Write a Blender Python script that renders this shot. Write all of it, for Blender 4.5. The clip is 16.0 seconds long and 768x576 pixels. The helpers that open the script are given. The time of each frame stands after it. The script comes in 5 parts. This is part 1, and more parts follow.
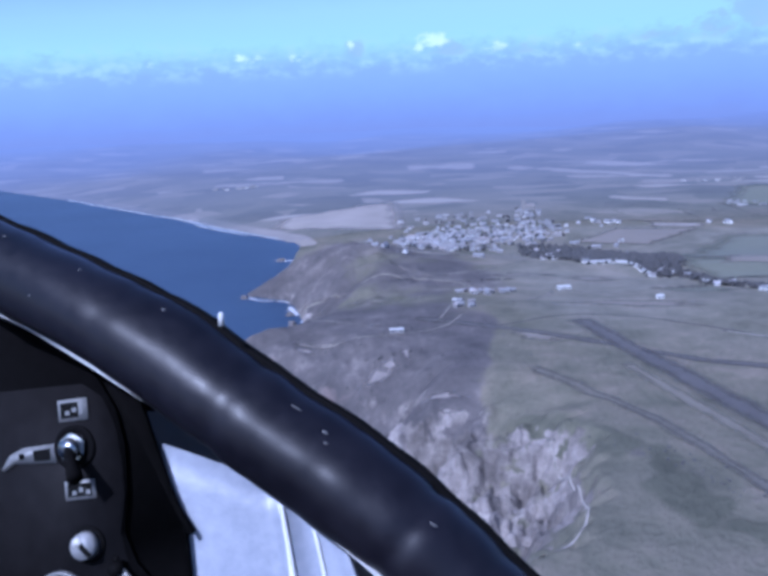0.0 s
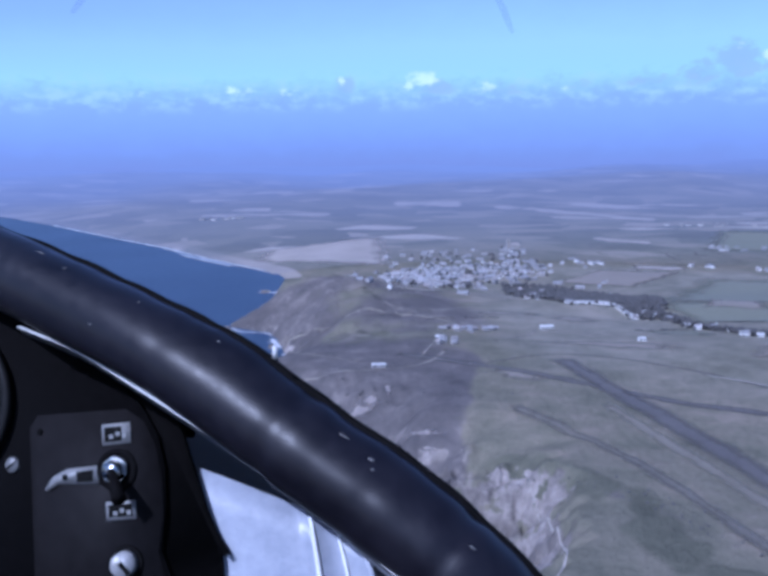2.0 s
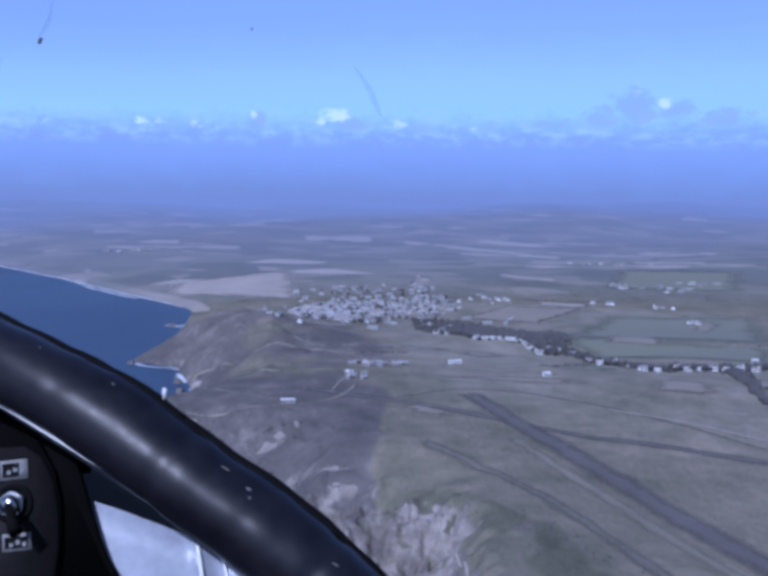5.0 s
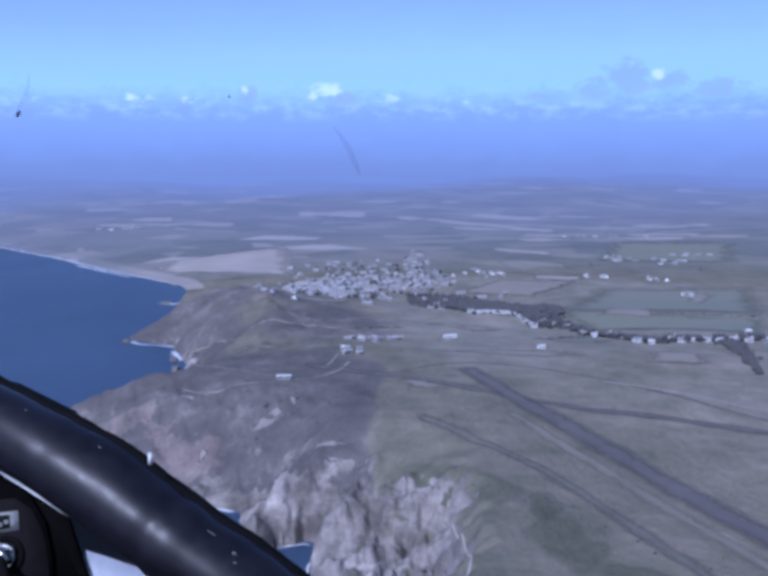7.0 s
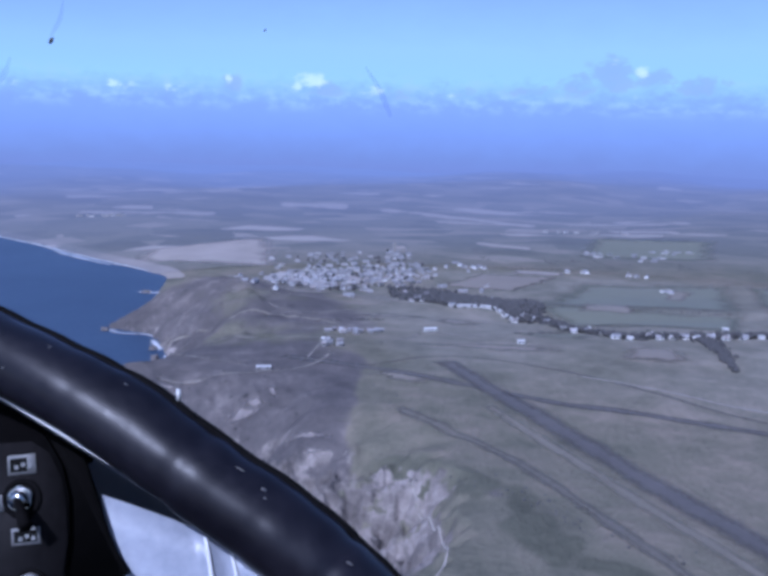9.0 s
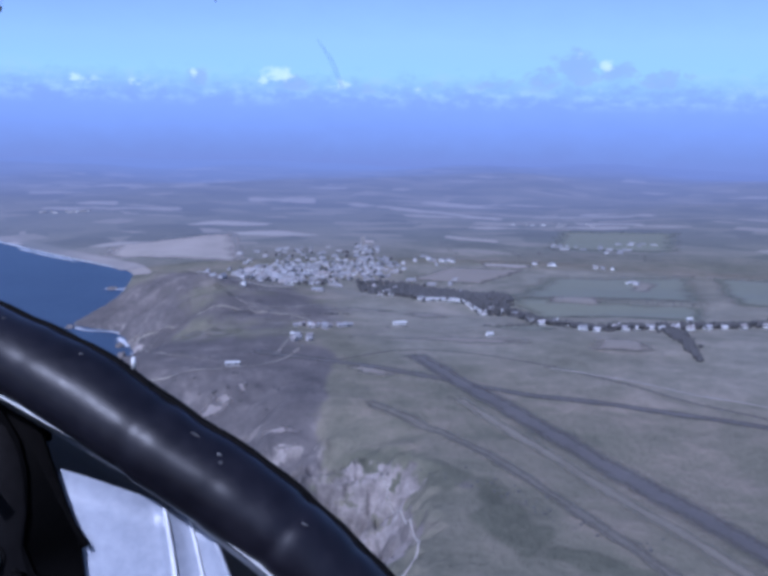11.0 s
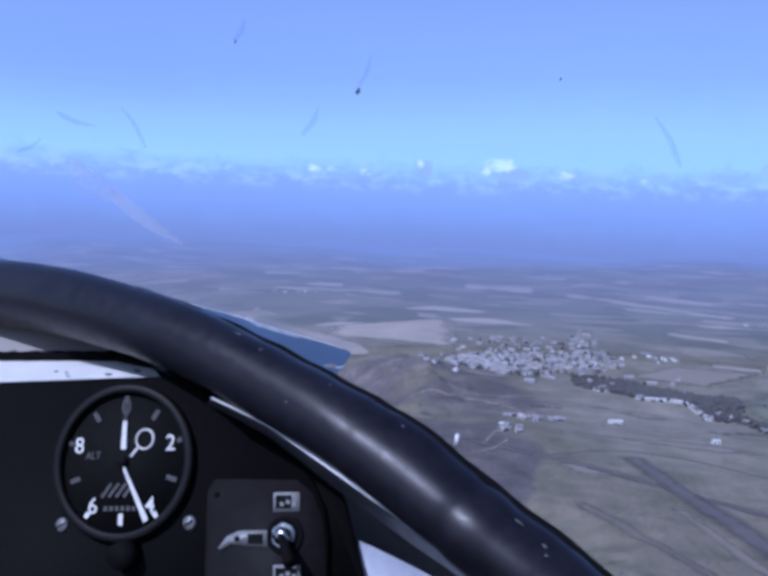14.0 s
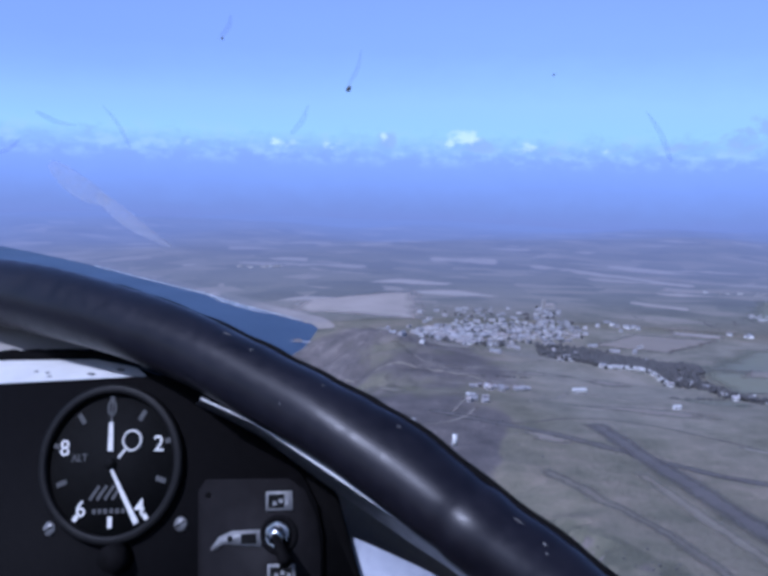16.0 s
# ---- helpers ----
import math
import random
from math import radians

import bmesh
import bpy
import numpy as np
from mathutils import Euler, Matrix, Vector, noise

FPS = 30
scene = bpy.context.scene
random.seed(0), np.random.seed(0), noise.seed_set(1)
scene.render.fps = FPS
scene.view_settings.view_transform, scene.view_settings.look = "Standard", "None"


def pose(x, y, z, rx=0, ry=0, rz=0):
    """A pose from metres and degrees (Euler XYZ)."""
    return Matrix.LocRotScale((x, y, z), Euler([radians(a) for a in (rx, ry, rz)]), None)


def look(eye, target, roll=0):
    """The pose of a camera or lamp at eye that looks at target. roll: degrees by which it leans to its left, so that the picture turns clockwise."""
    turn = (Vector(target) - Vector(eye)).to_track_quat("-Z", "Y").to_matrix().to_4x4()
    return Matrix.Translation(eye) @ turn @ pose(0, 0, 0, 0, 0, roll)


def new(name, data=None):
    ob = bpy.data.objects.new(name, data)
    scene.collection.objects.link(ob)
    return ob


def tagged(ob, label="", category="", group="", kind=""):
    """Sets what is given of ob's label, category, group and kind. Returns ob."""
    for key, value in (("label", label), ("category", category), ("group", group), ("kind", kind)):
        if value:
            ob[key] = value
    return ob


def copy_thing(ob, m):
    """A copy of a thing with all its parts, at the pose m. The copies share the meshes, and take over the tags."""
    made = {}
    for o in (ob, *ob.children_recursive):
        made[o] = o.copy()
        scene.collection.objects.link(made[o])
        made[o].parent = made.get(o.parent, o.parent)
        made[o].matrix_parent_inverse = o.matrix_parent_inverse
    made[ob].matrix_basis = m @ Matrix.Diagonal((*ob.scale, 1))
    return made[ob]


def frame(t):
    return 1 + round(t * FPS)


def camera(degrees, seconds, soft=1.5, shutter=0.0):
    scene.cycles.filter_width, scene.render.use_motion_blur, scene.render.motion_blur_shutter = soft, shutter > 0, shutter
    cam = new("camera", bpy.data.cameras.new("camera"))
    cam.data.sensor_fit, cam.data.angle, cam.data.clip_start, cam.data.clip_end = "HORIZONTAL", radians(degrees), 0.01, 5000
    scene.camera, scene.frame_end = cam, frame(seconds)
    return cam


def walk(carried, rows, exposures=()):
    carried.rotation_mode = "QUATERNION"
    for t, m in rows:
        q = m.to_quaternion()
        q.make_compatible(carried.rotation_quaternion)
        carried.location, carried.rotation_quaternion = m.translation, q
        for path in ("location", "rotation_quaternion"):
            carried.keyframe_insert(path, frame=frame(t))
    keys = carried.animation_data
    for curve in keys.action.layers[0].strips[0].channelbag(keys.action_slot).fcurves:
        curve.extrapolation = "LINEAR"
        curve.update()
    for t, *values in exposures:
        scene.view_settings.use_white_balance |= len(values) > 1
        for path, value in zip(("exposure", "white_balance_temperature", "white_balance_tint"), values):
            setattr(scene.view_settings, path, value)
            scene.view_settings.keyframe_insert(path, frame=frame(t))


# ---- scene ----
cam = camera(50, 16.0, soft=3.9, shutter=0.0)
walk(cam, [
    (0.0, pose(-0.0052, 0.0618, 239.9458, 77.228, 2.712, 7.316)),
    (0.5, pose(-0.0054, 0.0517, 239.9515, 77.678, 1.811, 5.763)),
    (1.0, pose(-0.0072, 0.0431, 239.9521, 77.771, 1.751, 4.420)),
    (1.5, pose(-0.0111, 0.0407, 239.9483, 77.954, 1.283, 4.261)),
    (2.0, pose(-0.0223, 0.0380, 239.9527, 79.624, 0.851, 6.554)),
    (2.5, pose(-0.0181, 0.0305, 239.9573, 80.464, 0.450, 4.964)),
    (3.0, pose(-0.0033, 0.0128, 239.9613, 80.932, 0.372, 1.492)),
    (3.5, pose(-0.0016, 0.0026, 239.9638, 81.588, -0.087, 0.563)),
    (3.7, pose(0.0002, 0.0020, 239.9623, 82.034, -0.333, 1.096)),
    (5.8, pose(-0.0089, -0.0020, 239.9769, 82.013, -1.724, -1.432)),
    (6.0, pose(-0.0017, 0.0002, 239.9898, 81.624, -2.203, -3.388)),
    (6.5, pose(0.0137, 0.0005, 239.9971, 78.090, -0.233, -3.171)),
    (7.0, pose(-0.0004, -0.0002, 240.0006, 80.299, 0.003, 0.005)),
    (7.5, pose(-0.0149, 0.0100, 239.9801, 79.703, -0.012, 0.616)),
    (8.0, pose(-0.0144, -0.0008, 239.9796, 80.105, -0.060, -0.940)),
    (8.5, pose(-0.0183, 0.0005, 239.9793, 80.121, -0.534, -0.488)),
    (9.0, pose(-0.0201, -0.0023, 239.9797, 79.786, -1.237, -1.097)),
    (9.5, pose(-0.0174, -0.0057, 239.9764, 79.438, -1.163, -1.954)),
    (9.7, pose(-0.0138, -0.0073, 239.9766, 79.413, -1.062, -3.432)),
    (11.8, pose(-0.0138, -0.0126, 239.9672, 79.433, -1.103, -3.179)),
    (12.0, pose(-0.0231, -0.0158, 239.9690, 80.119, -2.525, -0.921)),
    (12.5, pose(-0.0454, 0.0032, 239.9630, 83.051, -0.596, 7.922)),
    (13.0, pose(-0.0532, 0.0052, 239.9609, 84.398, 0.638, 12.389)),
    (13.5, pose(-0.0541, 0.0031, 239.9598, 84.827, -1.111, 12.297)),
    (14.0, pose(-0.0592, -0.0027, 239.9643, 85.113, -2.157, 11.746)),
    (14.5, pose(-0.0659, -0.0031, 239.9688, 84.807, -1.937, 11.579)),
    (15.0, pose(-0.0670, -0.0012, 239.9689, 84.015, -1.541, 10.371)),
    (15.5, pose(-0.0687, -0.0014, 239.9712, 83.871, -1.507, 9.776)),
    (16.0, pose(-0.0714, -0.0006, 239.9741, 83.347, -1.447, 9.258)),
], exposures=[(0.0, 0.28, 4690, 24), (1.5, 0.23, 4690, 24), (2.5, 0.12, 4700, 24), (3.5, 0.02, 4740, 24), (6.0, -0.07, 4800, 24), (6.5, 0.05, 4800, 24), (9.0, 0.06, 4800, 24), (12.5, 0.04, 4860, 24), (16.0, 0.04, 4860, 24)])

# ---- daylight ----
SUN_FROM = Vector((-0.38, -0.60, 0.72)).normalized()
world = bpy.data.worlds.new("sky")
world.use_nodes = True
scene.world = world
wn = world.node_tree
sky = wn.nodes.new("ShaderNodeTexSky")
sky.sky_type, sky.sun_disc = "NISHITA", False
sky.sun_elevation = math.asin(SUN_FROM.z)
sky.sun_rotation = math.atan2(SUN_FROM.x, SUN_FROM.y)
sky.altitude, sky.dust_density = 240, 1.5
wn.links.new(sky.outputs[0], wn.nodes["Background"].inputs[0])
wn.nodes["Background"].inputs[1].default_value = 0.135
sun_data = bpy.data.lights.new("sun", "SUN")
sun_data.energy, sun_data.angle, sun_data.color = 4.8, radians(0.53), (1.0, 0.955, 0.90)
sun = new("sun", sun_data)
sun.matrix_world = look(SUN_FROM * 100, (0, 0, 0))


# ---- materials ----
def nodes_of(name):
    m = bpy.data.materials.new(name)
    m.use_nodes = True
    return m, m.node_tree, m.node_tree.nodes["Principled BSDF"]


def add(tree, kind, **values):
    n = tree.nodes.new(kind)
    for key, v in values.items():
        n.inputs[key.replace("_", " ")].default_value = v
    return n


def noise_of(tree, scale, detail=4.0, vector=None, rough=0.6):
    n = add(tree, "ShaderNodeTexNoise", Scale=scale, Detail=detail, Roughness=rough)
    if vector is not None:
        tree.links.new(vector, n.inputs["Vector"])
    return n.outputs["Fac"]


def ramp(tree, value, *stops):
    n = tree.nodes.new("ShaderNodeValToRGB")
    e = n.color_ramp.elements
    while len(e) < len(stops):
        e.new(0.5)
    for i, (at, c) in enumerate(stops):
        e[i].position, e[i].color = at, (*c, 1) if len(c) == 3 else c
    tree.links.new(value, n.inputs[0])
    return n.outputs[0]


def mix(tree, fac, a, b, kind="MIX"):
    n = tree.nodes.new("ShaderNodeMix")
    n.data_type, n.blend_type = "RGBA", kind
    for v, s in ((fac, n.inputs[0]), (a, n.inputs[6]), (b, n.inputs[7])):
        if isinstance(v, (int, float)):
            s.default_value = v
        elif isinstance(v, tuple):
            s.default_value = (*v, 1)
        else:
            tree.links.new(v, s)
    return n.outputs[2]


def maths(tree, op, a, b=0.0, clamp=False):
    n = tree.nodes.new("ShaderNodeMath")
    n.operation, n.use_clamp = op, clamp
    for v, s in ((a, n.inputs[0]), (b, n.inputs[1])):
        if isinstance(v, (int, float)):
            s.default_value = v
        else:
            tree.links.new(v, s)
    return n.outputs[0]


def relief(tree, bsdf, value, distance, strength=1.0):
    n = add(tree, "ShaderNodeBump", Strength=strength, Distance=distance)
    tree.links.new(value, n.inputs["Height"])
    tree.links.new(n.outputs[0], bsdf.inputs["Normal"])


def surface(name, dark, light, rough, scale, metal=0.0, bump=0.0, coat=0.0, spread=0.25, fine=9.0, space="Object"):
    """Two tones mixed by noise at two sizes, with relief; scale is in features a metre."""
    m, t, b = nodes_of(name)
    at = t.nodes.new("ShaderNodeTexCoord").outputs[space]
    big, small = noise_of(t, scale, 5, at), noise_of(t, scale * fine, 3, at)
    v = maths(t, "ADD", maths(t, "MULTIPLY", big, 0.65), maths(t, "MULTIPLY", small, 0.35))
    t.links.new(ramp(t, v, (0.5 - spread, dark), (0.5 + spread, light)), b.inputs["Base Color"])
    t.links.new(ramp(t, small, (0.3, (rough * 0.85,) * 3), (0.7, (min(1, rough * 1.15),) * 3)), b.inputs["Roughness"])
    b.inputs["Metallic"].default_value = metal
    b.inputs["Coat Weight"].default_value = coat
    if bump:
        relief(t, b, v, bump)
    return m


def varied(name, tones, rough, scale, bump=0.0):
    """A tone for each object, by its random number, with mottling."""
    m, t, b = nodes_of(name)
    info = t.nodes.new("ShaderNodeObjectInfo").outputs["Random"]
    stops = [((i + 0.5) / len(tones), c) for i, c in enumerate(tones)]
    tone = ramp(t, info, *stops)
    at = t.nodes.new("ShaderNodeNewGeometry").outputs["Position"]
    big, small = noise_of(t, scale, 4, at), noise_of(t, scale * 7, 3, at)
    v = maths(t, "ADD", maths(t, "MULTIPLY", big, 0.6), maths(t, "MULTIPLY", small, 0.4))
    grey = ramp(t, v, (0.3, (0.72, 0.72, 0.72)), (0.7, (1.25, 1.25, 1.25)))
    t.links.new(mix(t, 1.0, tone, grey, "MULTIPLY"), b.inputs["Base Color"])
    b.inputs["Roughness"].default_value = rough
    if bump:
        relief(t, b, v, bump)
    return m


def land_material(name, far):
    """Rough pasture, heath, bare rock and sand by the land cover; far off, the backdrop with its haze painted as
    emission.
    """
    m, t, b = nodes_of(name)
    at = t.nodes.new("ShaderNodeNewGeometry").outputs["Position"]
    cover = t.nodes.new("ShaderNodeVertexColor")
    cover.layer_name = "cover"
    part_of = t.nodes.new("ShaderNodeSeparateColor")
    t.links.new(cover.outputs[0], part_of.inputs[0])
    heath, rock, sand = part_of.outputs
    n1, n2, n3 = noise_of(t, 0.006, 6, at, 0.65), noise_of(t, 0.035, 6, at, 0.65), noise_of(t, 0.22, 5, at, 0.7)
    v = maths(t, "ADD", maths(t, "MULTIPLY", n1, 0.40), maths(t, "ADD", maths(t, "MULTIPLY", n2, 0.42), maths(t, "MULTIPLY", n3, 0.18)))
    grass = ramp(t, v, (0.40, (0.082, 0.080, 0.062)), (0.47, (0.111, 0.105, 0.081)), (0.53, (0.133, 0.120, 0.095)), (0.61, (0.176, 0.150, 0.123)))
    moor = ramp(t, v, (0.40, (0.060, 0.055, 0.056)), (0.48, (0.079, 0.072, 0.071)), (0.54, (0.098, 0.088, 0.086)), (0.62, (0.160, 0.141, 0.133)))
    drawn = t.nodes.new("ShaderNodeVectorMath")
    drawn.operation = "MULTIPLY"
    drawn.inputs[1].default_value = (1.0, 0.85, 0.75)
    t.links.new(at, drawn.inputs[0])
    strata = t.nodes.new("ShaderNodeVectorMath")
    strata.operation = "MULTIPLY"
    strata.inputs[1].default_value = (0.22, 0.30, 1.5)
    t.links.new(at, strata.inputs[0])
    n4, n5, n6 = noise_of(t, 0.036, 6, drawn.outputs[0], 0.55), noise_of(t, 0.30, 6, drawn.outputs[0], 0.68), noise_of(t, 0.13, 4, strata.outputs[0], 0.6)
    stone = ramp(t, maths(t, "ADD", maths(t, "MULTIPLY", n4, 0.58), maths(t, "ADD", maths(t, "MULTIPLY", n5, 0.22), maths(t, "MULTIPLY", n6, 0.20))),
                 (0.39, (0.074, 0.066, 0.062)), (0.46, (0.112, 0.099, 0.092)), (0.52, (0.165, 0.146, 0.136)), (0.58, (0.225, 0.20, 0.187)), (0.65, (0.34, 0.305, 0.285)))
    beach = ramp(t, v, (0.35, (0.18, 0.16, 0.145)), (0.65, (0.28, 0.25, 0.23)))

    def edge(mask, width=0.5):
        return ramp(t, maths(t, "ADD", mask, maths(t, "MULTIPLY", maths(t, "SUBTRACT", maths(t, "ADD", maths(t, "MULTIPLY", n2, 0.6), maths(t, "MULTIPLY", n3, 0.4)), 0.5), width * 2)),
                    (0.40, (0, 0, 0)), (0.60, (1, 1, 1)))
    growth = t.nodes.new("ShaderNodeVertexColor")
    growth.layer_name = "growth"
    grown = t.nodes.new("ShaderNodeSeparateColor")
    t.links.new(growth.outputs[0], grown.inputs[0])
    olive, earth, pale = grown.outputs
    gorse = ramp(t, v, (0.42, (0.060, 0.060, 0.046)), (0.52, (0.086, 0.085, 0.064)), (0.62, (0.122, 0.115, 0.088)))
    clay = ramp(t, v, (0.40, (0.095, 0.079, 0.075)), (0.52, (0.135, 0.110, 0.104)), (0.62, (0.19, 0.16, 0.152)))
    c = mix(t, edge(heath), grass, moor)
    c = mix(t, edge(olive, 0.6), c, gorse)
    c = mix(t, edge(earth, 0.7), c, clay)
    c = mix(t, edge(sand, 0.2), c, beach)
    c = mix(t, edge(rock, 0.75), c, stone)
    b.inputs["Roughness"].default_value = 0.95
    b.inputs["Specular IOR Level"].default_value = 0.1
    relief(t, b, maths(t, "ADD", n2, maths(t, "MULTIPLY", n3, 0.5)), 2.5)
    if not far:
        # paler grass tone standing in for haze over the middle distance
        hazed_grass = ramp(t, v, (0.40, (0.124, 0.119, 0.100)), (0.50, (0.158, 0.149, 0.127)), (0.60, (0.200, 0.182, 0.156)))
        c = mix(t, maths(t, "MULTIPLY", ramp(t, maths(t, "ADD", pale, maths(t, "MULTIPLY", maths(t, "SUBTRACT", n2, 0.5), 0.5)), (0.15, (0, 0, 0)), (0.75, (0.9,) * 3)), maths(t, "SUBTRACT", 1.0, rock)), c, hazed_grass)
        t.links.new(c, b.inputs["Base Color"])
        return m
    # the far country: a patchwork of small fields under haze painted as emission
    flat = t.nodes.new("ShaderNodeVectorMath")
    flat.operation = "MULTIPLY"
    flat.inputs[1].default_value = (1, 1, 0)
    t.links.new(at, flat.inputs[0])
    squash = t.nodes.new("ShaderNodeVectorMath")
    squash.operation = "MULTIPLY"
    squash.inputs[1].default_value = (0.5, 0.9, 0)
    t.links.new(at, squash.inputs[0])
    cells = add(t, "ShaderNodeTexVoronoi", Scale=0.0150)
    t.links.new(squash.outputs[0], cells.inputs["Vector"])
    tone = t.nodes.new("ShaderNodeSeparateColor")
    t.links.new(cells.outputs["Color"], tone.inputs[0])
    plots = ramp(t, tone.outputs[0], (0.0, (0.066, 0.070, 0.064)), (0.35, (0.095, 0.098, 0.084)), (0.7, (0.128, 0.124, 0.104)), (0.85, (0.16, 0.15, 0.128)), (0.92, (0.22, 0.20, 0.178)), (1.0, (0.31, 0.28, 0.255)))
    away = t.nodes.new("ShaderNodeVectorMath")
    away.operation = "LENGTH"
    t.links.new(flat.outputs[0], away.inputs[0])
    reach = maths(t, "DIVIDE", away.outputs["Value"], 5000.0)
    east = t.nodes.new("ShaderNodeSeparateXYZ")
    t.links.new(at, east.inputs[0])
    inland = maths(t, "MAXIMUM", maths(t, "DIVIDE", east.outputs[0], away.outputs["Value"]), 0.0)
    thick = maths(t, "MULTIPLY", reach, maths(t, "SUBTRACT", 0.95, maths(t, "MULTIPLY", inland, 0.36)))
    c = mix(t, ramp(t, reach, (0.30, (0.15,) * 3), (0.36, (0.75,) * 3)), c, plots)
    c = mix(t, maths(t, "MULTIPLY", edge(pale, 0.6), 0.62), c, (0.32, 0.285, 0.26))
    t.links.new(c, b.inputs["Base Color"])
    # painted haze: share of blue emission, growing with distance and thinner inland
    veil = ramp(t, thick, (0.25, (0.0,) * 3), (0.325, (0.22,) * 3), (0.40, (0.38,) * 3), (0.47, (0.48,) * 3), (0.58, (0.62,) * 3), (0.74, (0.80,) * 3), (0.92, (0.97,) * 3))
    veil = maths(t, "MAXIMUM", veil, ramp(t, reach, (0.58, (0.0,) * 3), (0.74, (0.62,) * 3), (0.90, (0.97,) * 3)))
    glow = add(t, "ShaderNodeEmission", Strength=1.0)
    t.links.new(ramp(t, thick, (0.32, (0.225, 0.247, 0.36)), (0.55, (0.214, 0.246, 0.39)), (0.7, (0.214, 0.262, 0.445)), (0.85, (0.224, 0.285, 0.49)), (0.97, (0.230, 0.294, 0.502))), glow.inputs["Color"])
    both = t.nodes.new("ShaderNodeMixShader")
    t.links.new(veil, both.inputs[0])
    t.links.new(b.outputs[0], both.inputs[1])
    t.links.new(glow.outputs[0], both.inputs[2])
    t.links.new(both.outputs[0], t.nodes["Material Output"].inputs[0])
    return m


def water_material():
    m, t, b = nodes_of("sea_water")
    at = t.nodes.new("ShaderNodeNewGeometry").outputs["Position"]
    big, small = noise_of(t, 0.004, 4, at), noise_of(t, 0.12, 5, at)
    t.links.new(ramp(t, big, (0.35, (0.022, 0.038, 0.070)), (0.65, (0.032, 0.052, 0.090))), b.inputs["Base Color"])
    b.inputs["Roughness"].default_value = 0.5
    b.inputs["IOR"].default_value = 1.33
    relief(t, b, small, 1.2, 0.6)
    return m


def sky_material():
    """Haze layer, cumulus tops along it and clear sky above, by the height angle from the place."""
    m, t, b = nodes_of("sky_backdrop")
    at = t.nodes.new("ShaderNodeNewGeometry").outputs["Position"]
    xyz = t.nodes.new("ShaderNodeSeparateXYZ")
    t.links.new(at, xyz.inputs[0])
    up = maths(t, "MULTIPLY", maths(t, "DIVIDE", maths(t, "SUBTRACT", xyz.outputs[2], 240.0), 4930.0), 57.3)
    turn = maths(t, "MULTIPLY", maths(t, "ARCTAN2", xyz.outputs[0], xyz.outputs[1]), 57.3)
    span = lambda v: (v + 5.0) / 30.0
    where = maths(t, "DIVIDE", maths(t, "ADD", up, 5.0), 30.0)
    spot = t.nodes.new("ShaderNodeCombineXYZ")
    t.links.new(turn, spot.inputs[0])
    t.links.new(maths(t, "MULTIPLY", up, 1.7), spot.inputs[1])
    n0, n1, n2 = noise_of(t, 0.16, 4, spot.outputs[0], 0.6), noise_of(t, 0.5, 5, spot.outputs[0], 0.55), noise_of(t, 1.3, 5, spot.outputs[0], 0.55)
    ragged = maths(t, "ADD", where, maths(t, "MULTIPLY", maths(t, "SUBTRACT", maths(t, "ADD", maths(t, "MULTIPLY", n0, 0.5), maths(t, "MULTIPLY", n1, 0.5)), 0.5), 0.055))
    clear = ramp(t, ragged, (span(-3.0), (0.218, 0.252, 0.43)), (span(-1.2), (0.234, 0.300, 0.505)), (span(0.6), (0.270, 0.372, 0.645)), (span(2.2), (0.308, 0.426, 0.755)),
                 (span(3.9), (0.410, 0.64, 0.82)), (span(6.0), (0.410, 0.615, 0.805)), (span(9.5), (0.333, 0.478, 0.758)), (span(16.0), (0.280, 0.380, 0.722)))
    puff = None
    for az, el, wide, high, power in CLOUDS:
        d = maths(t, "ADD", maths(t, "POWER", maths(t, "DIVIDE", maths(t, "SUBTRACT", turn, az), wide), 2.0),
                  maths(t, "POWER", maths(t, "DIVIDE", maths(t, "SUBTRACT", up, el), high), 2.0))
        g = maths(t, "MULTIPLY", maths(t, "POWER", 2.718, maths(t, "MULTIPLY", d, -1.0)), power)
        puff = g if puff is None else maths(t, "MAXIMUM", puff, g)
    lumpy = maths(t, "ADD", maths(t, "MULTIPLY", n1, 0.55), maths(t, "MULTIPLY", n2, 0.45))
    body = ramp(t, maths(t, "ADD", maths(t, "MULTIPLY", puff, 0.62), maths(t, "MULTIPLY", maths(t, "MULTIPLY", maths(t, "SUBTRACT", lumpy, 0.5), 1.9), maths(t, "MULTIPLY", puff, 3.0, True))), (0.20, (0, 0, 0)), (0.42, (0.7,) * 3), (0.66, (1, 1, 1)))
    rim = ramp(t, where, (span(1.6), (0, 0, 0)), (span(2.7), (1, 1, 1)), (span(3.5), (0.8,) * 3), (span(4.6), (0, 0, 0)))
    soft = maths(t, "MULTIPLY", rim, ramp(t, lumpy, (0.48, (0, 0, 0)), (0.60, (0.8,) * 3)))
    grey = maths(t, "MULTIPLY", rim, ramp(t, lumpy, (0.36, (0.5,) * 3), (0.47, (0, 0, 0))))
    cloud = mix(t, soft, clear, (0.45, 0.62, 0.86))
    cloud = mix(t, grey, cloud, (0.305, 0.40, 0.78))
    dusky = None
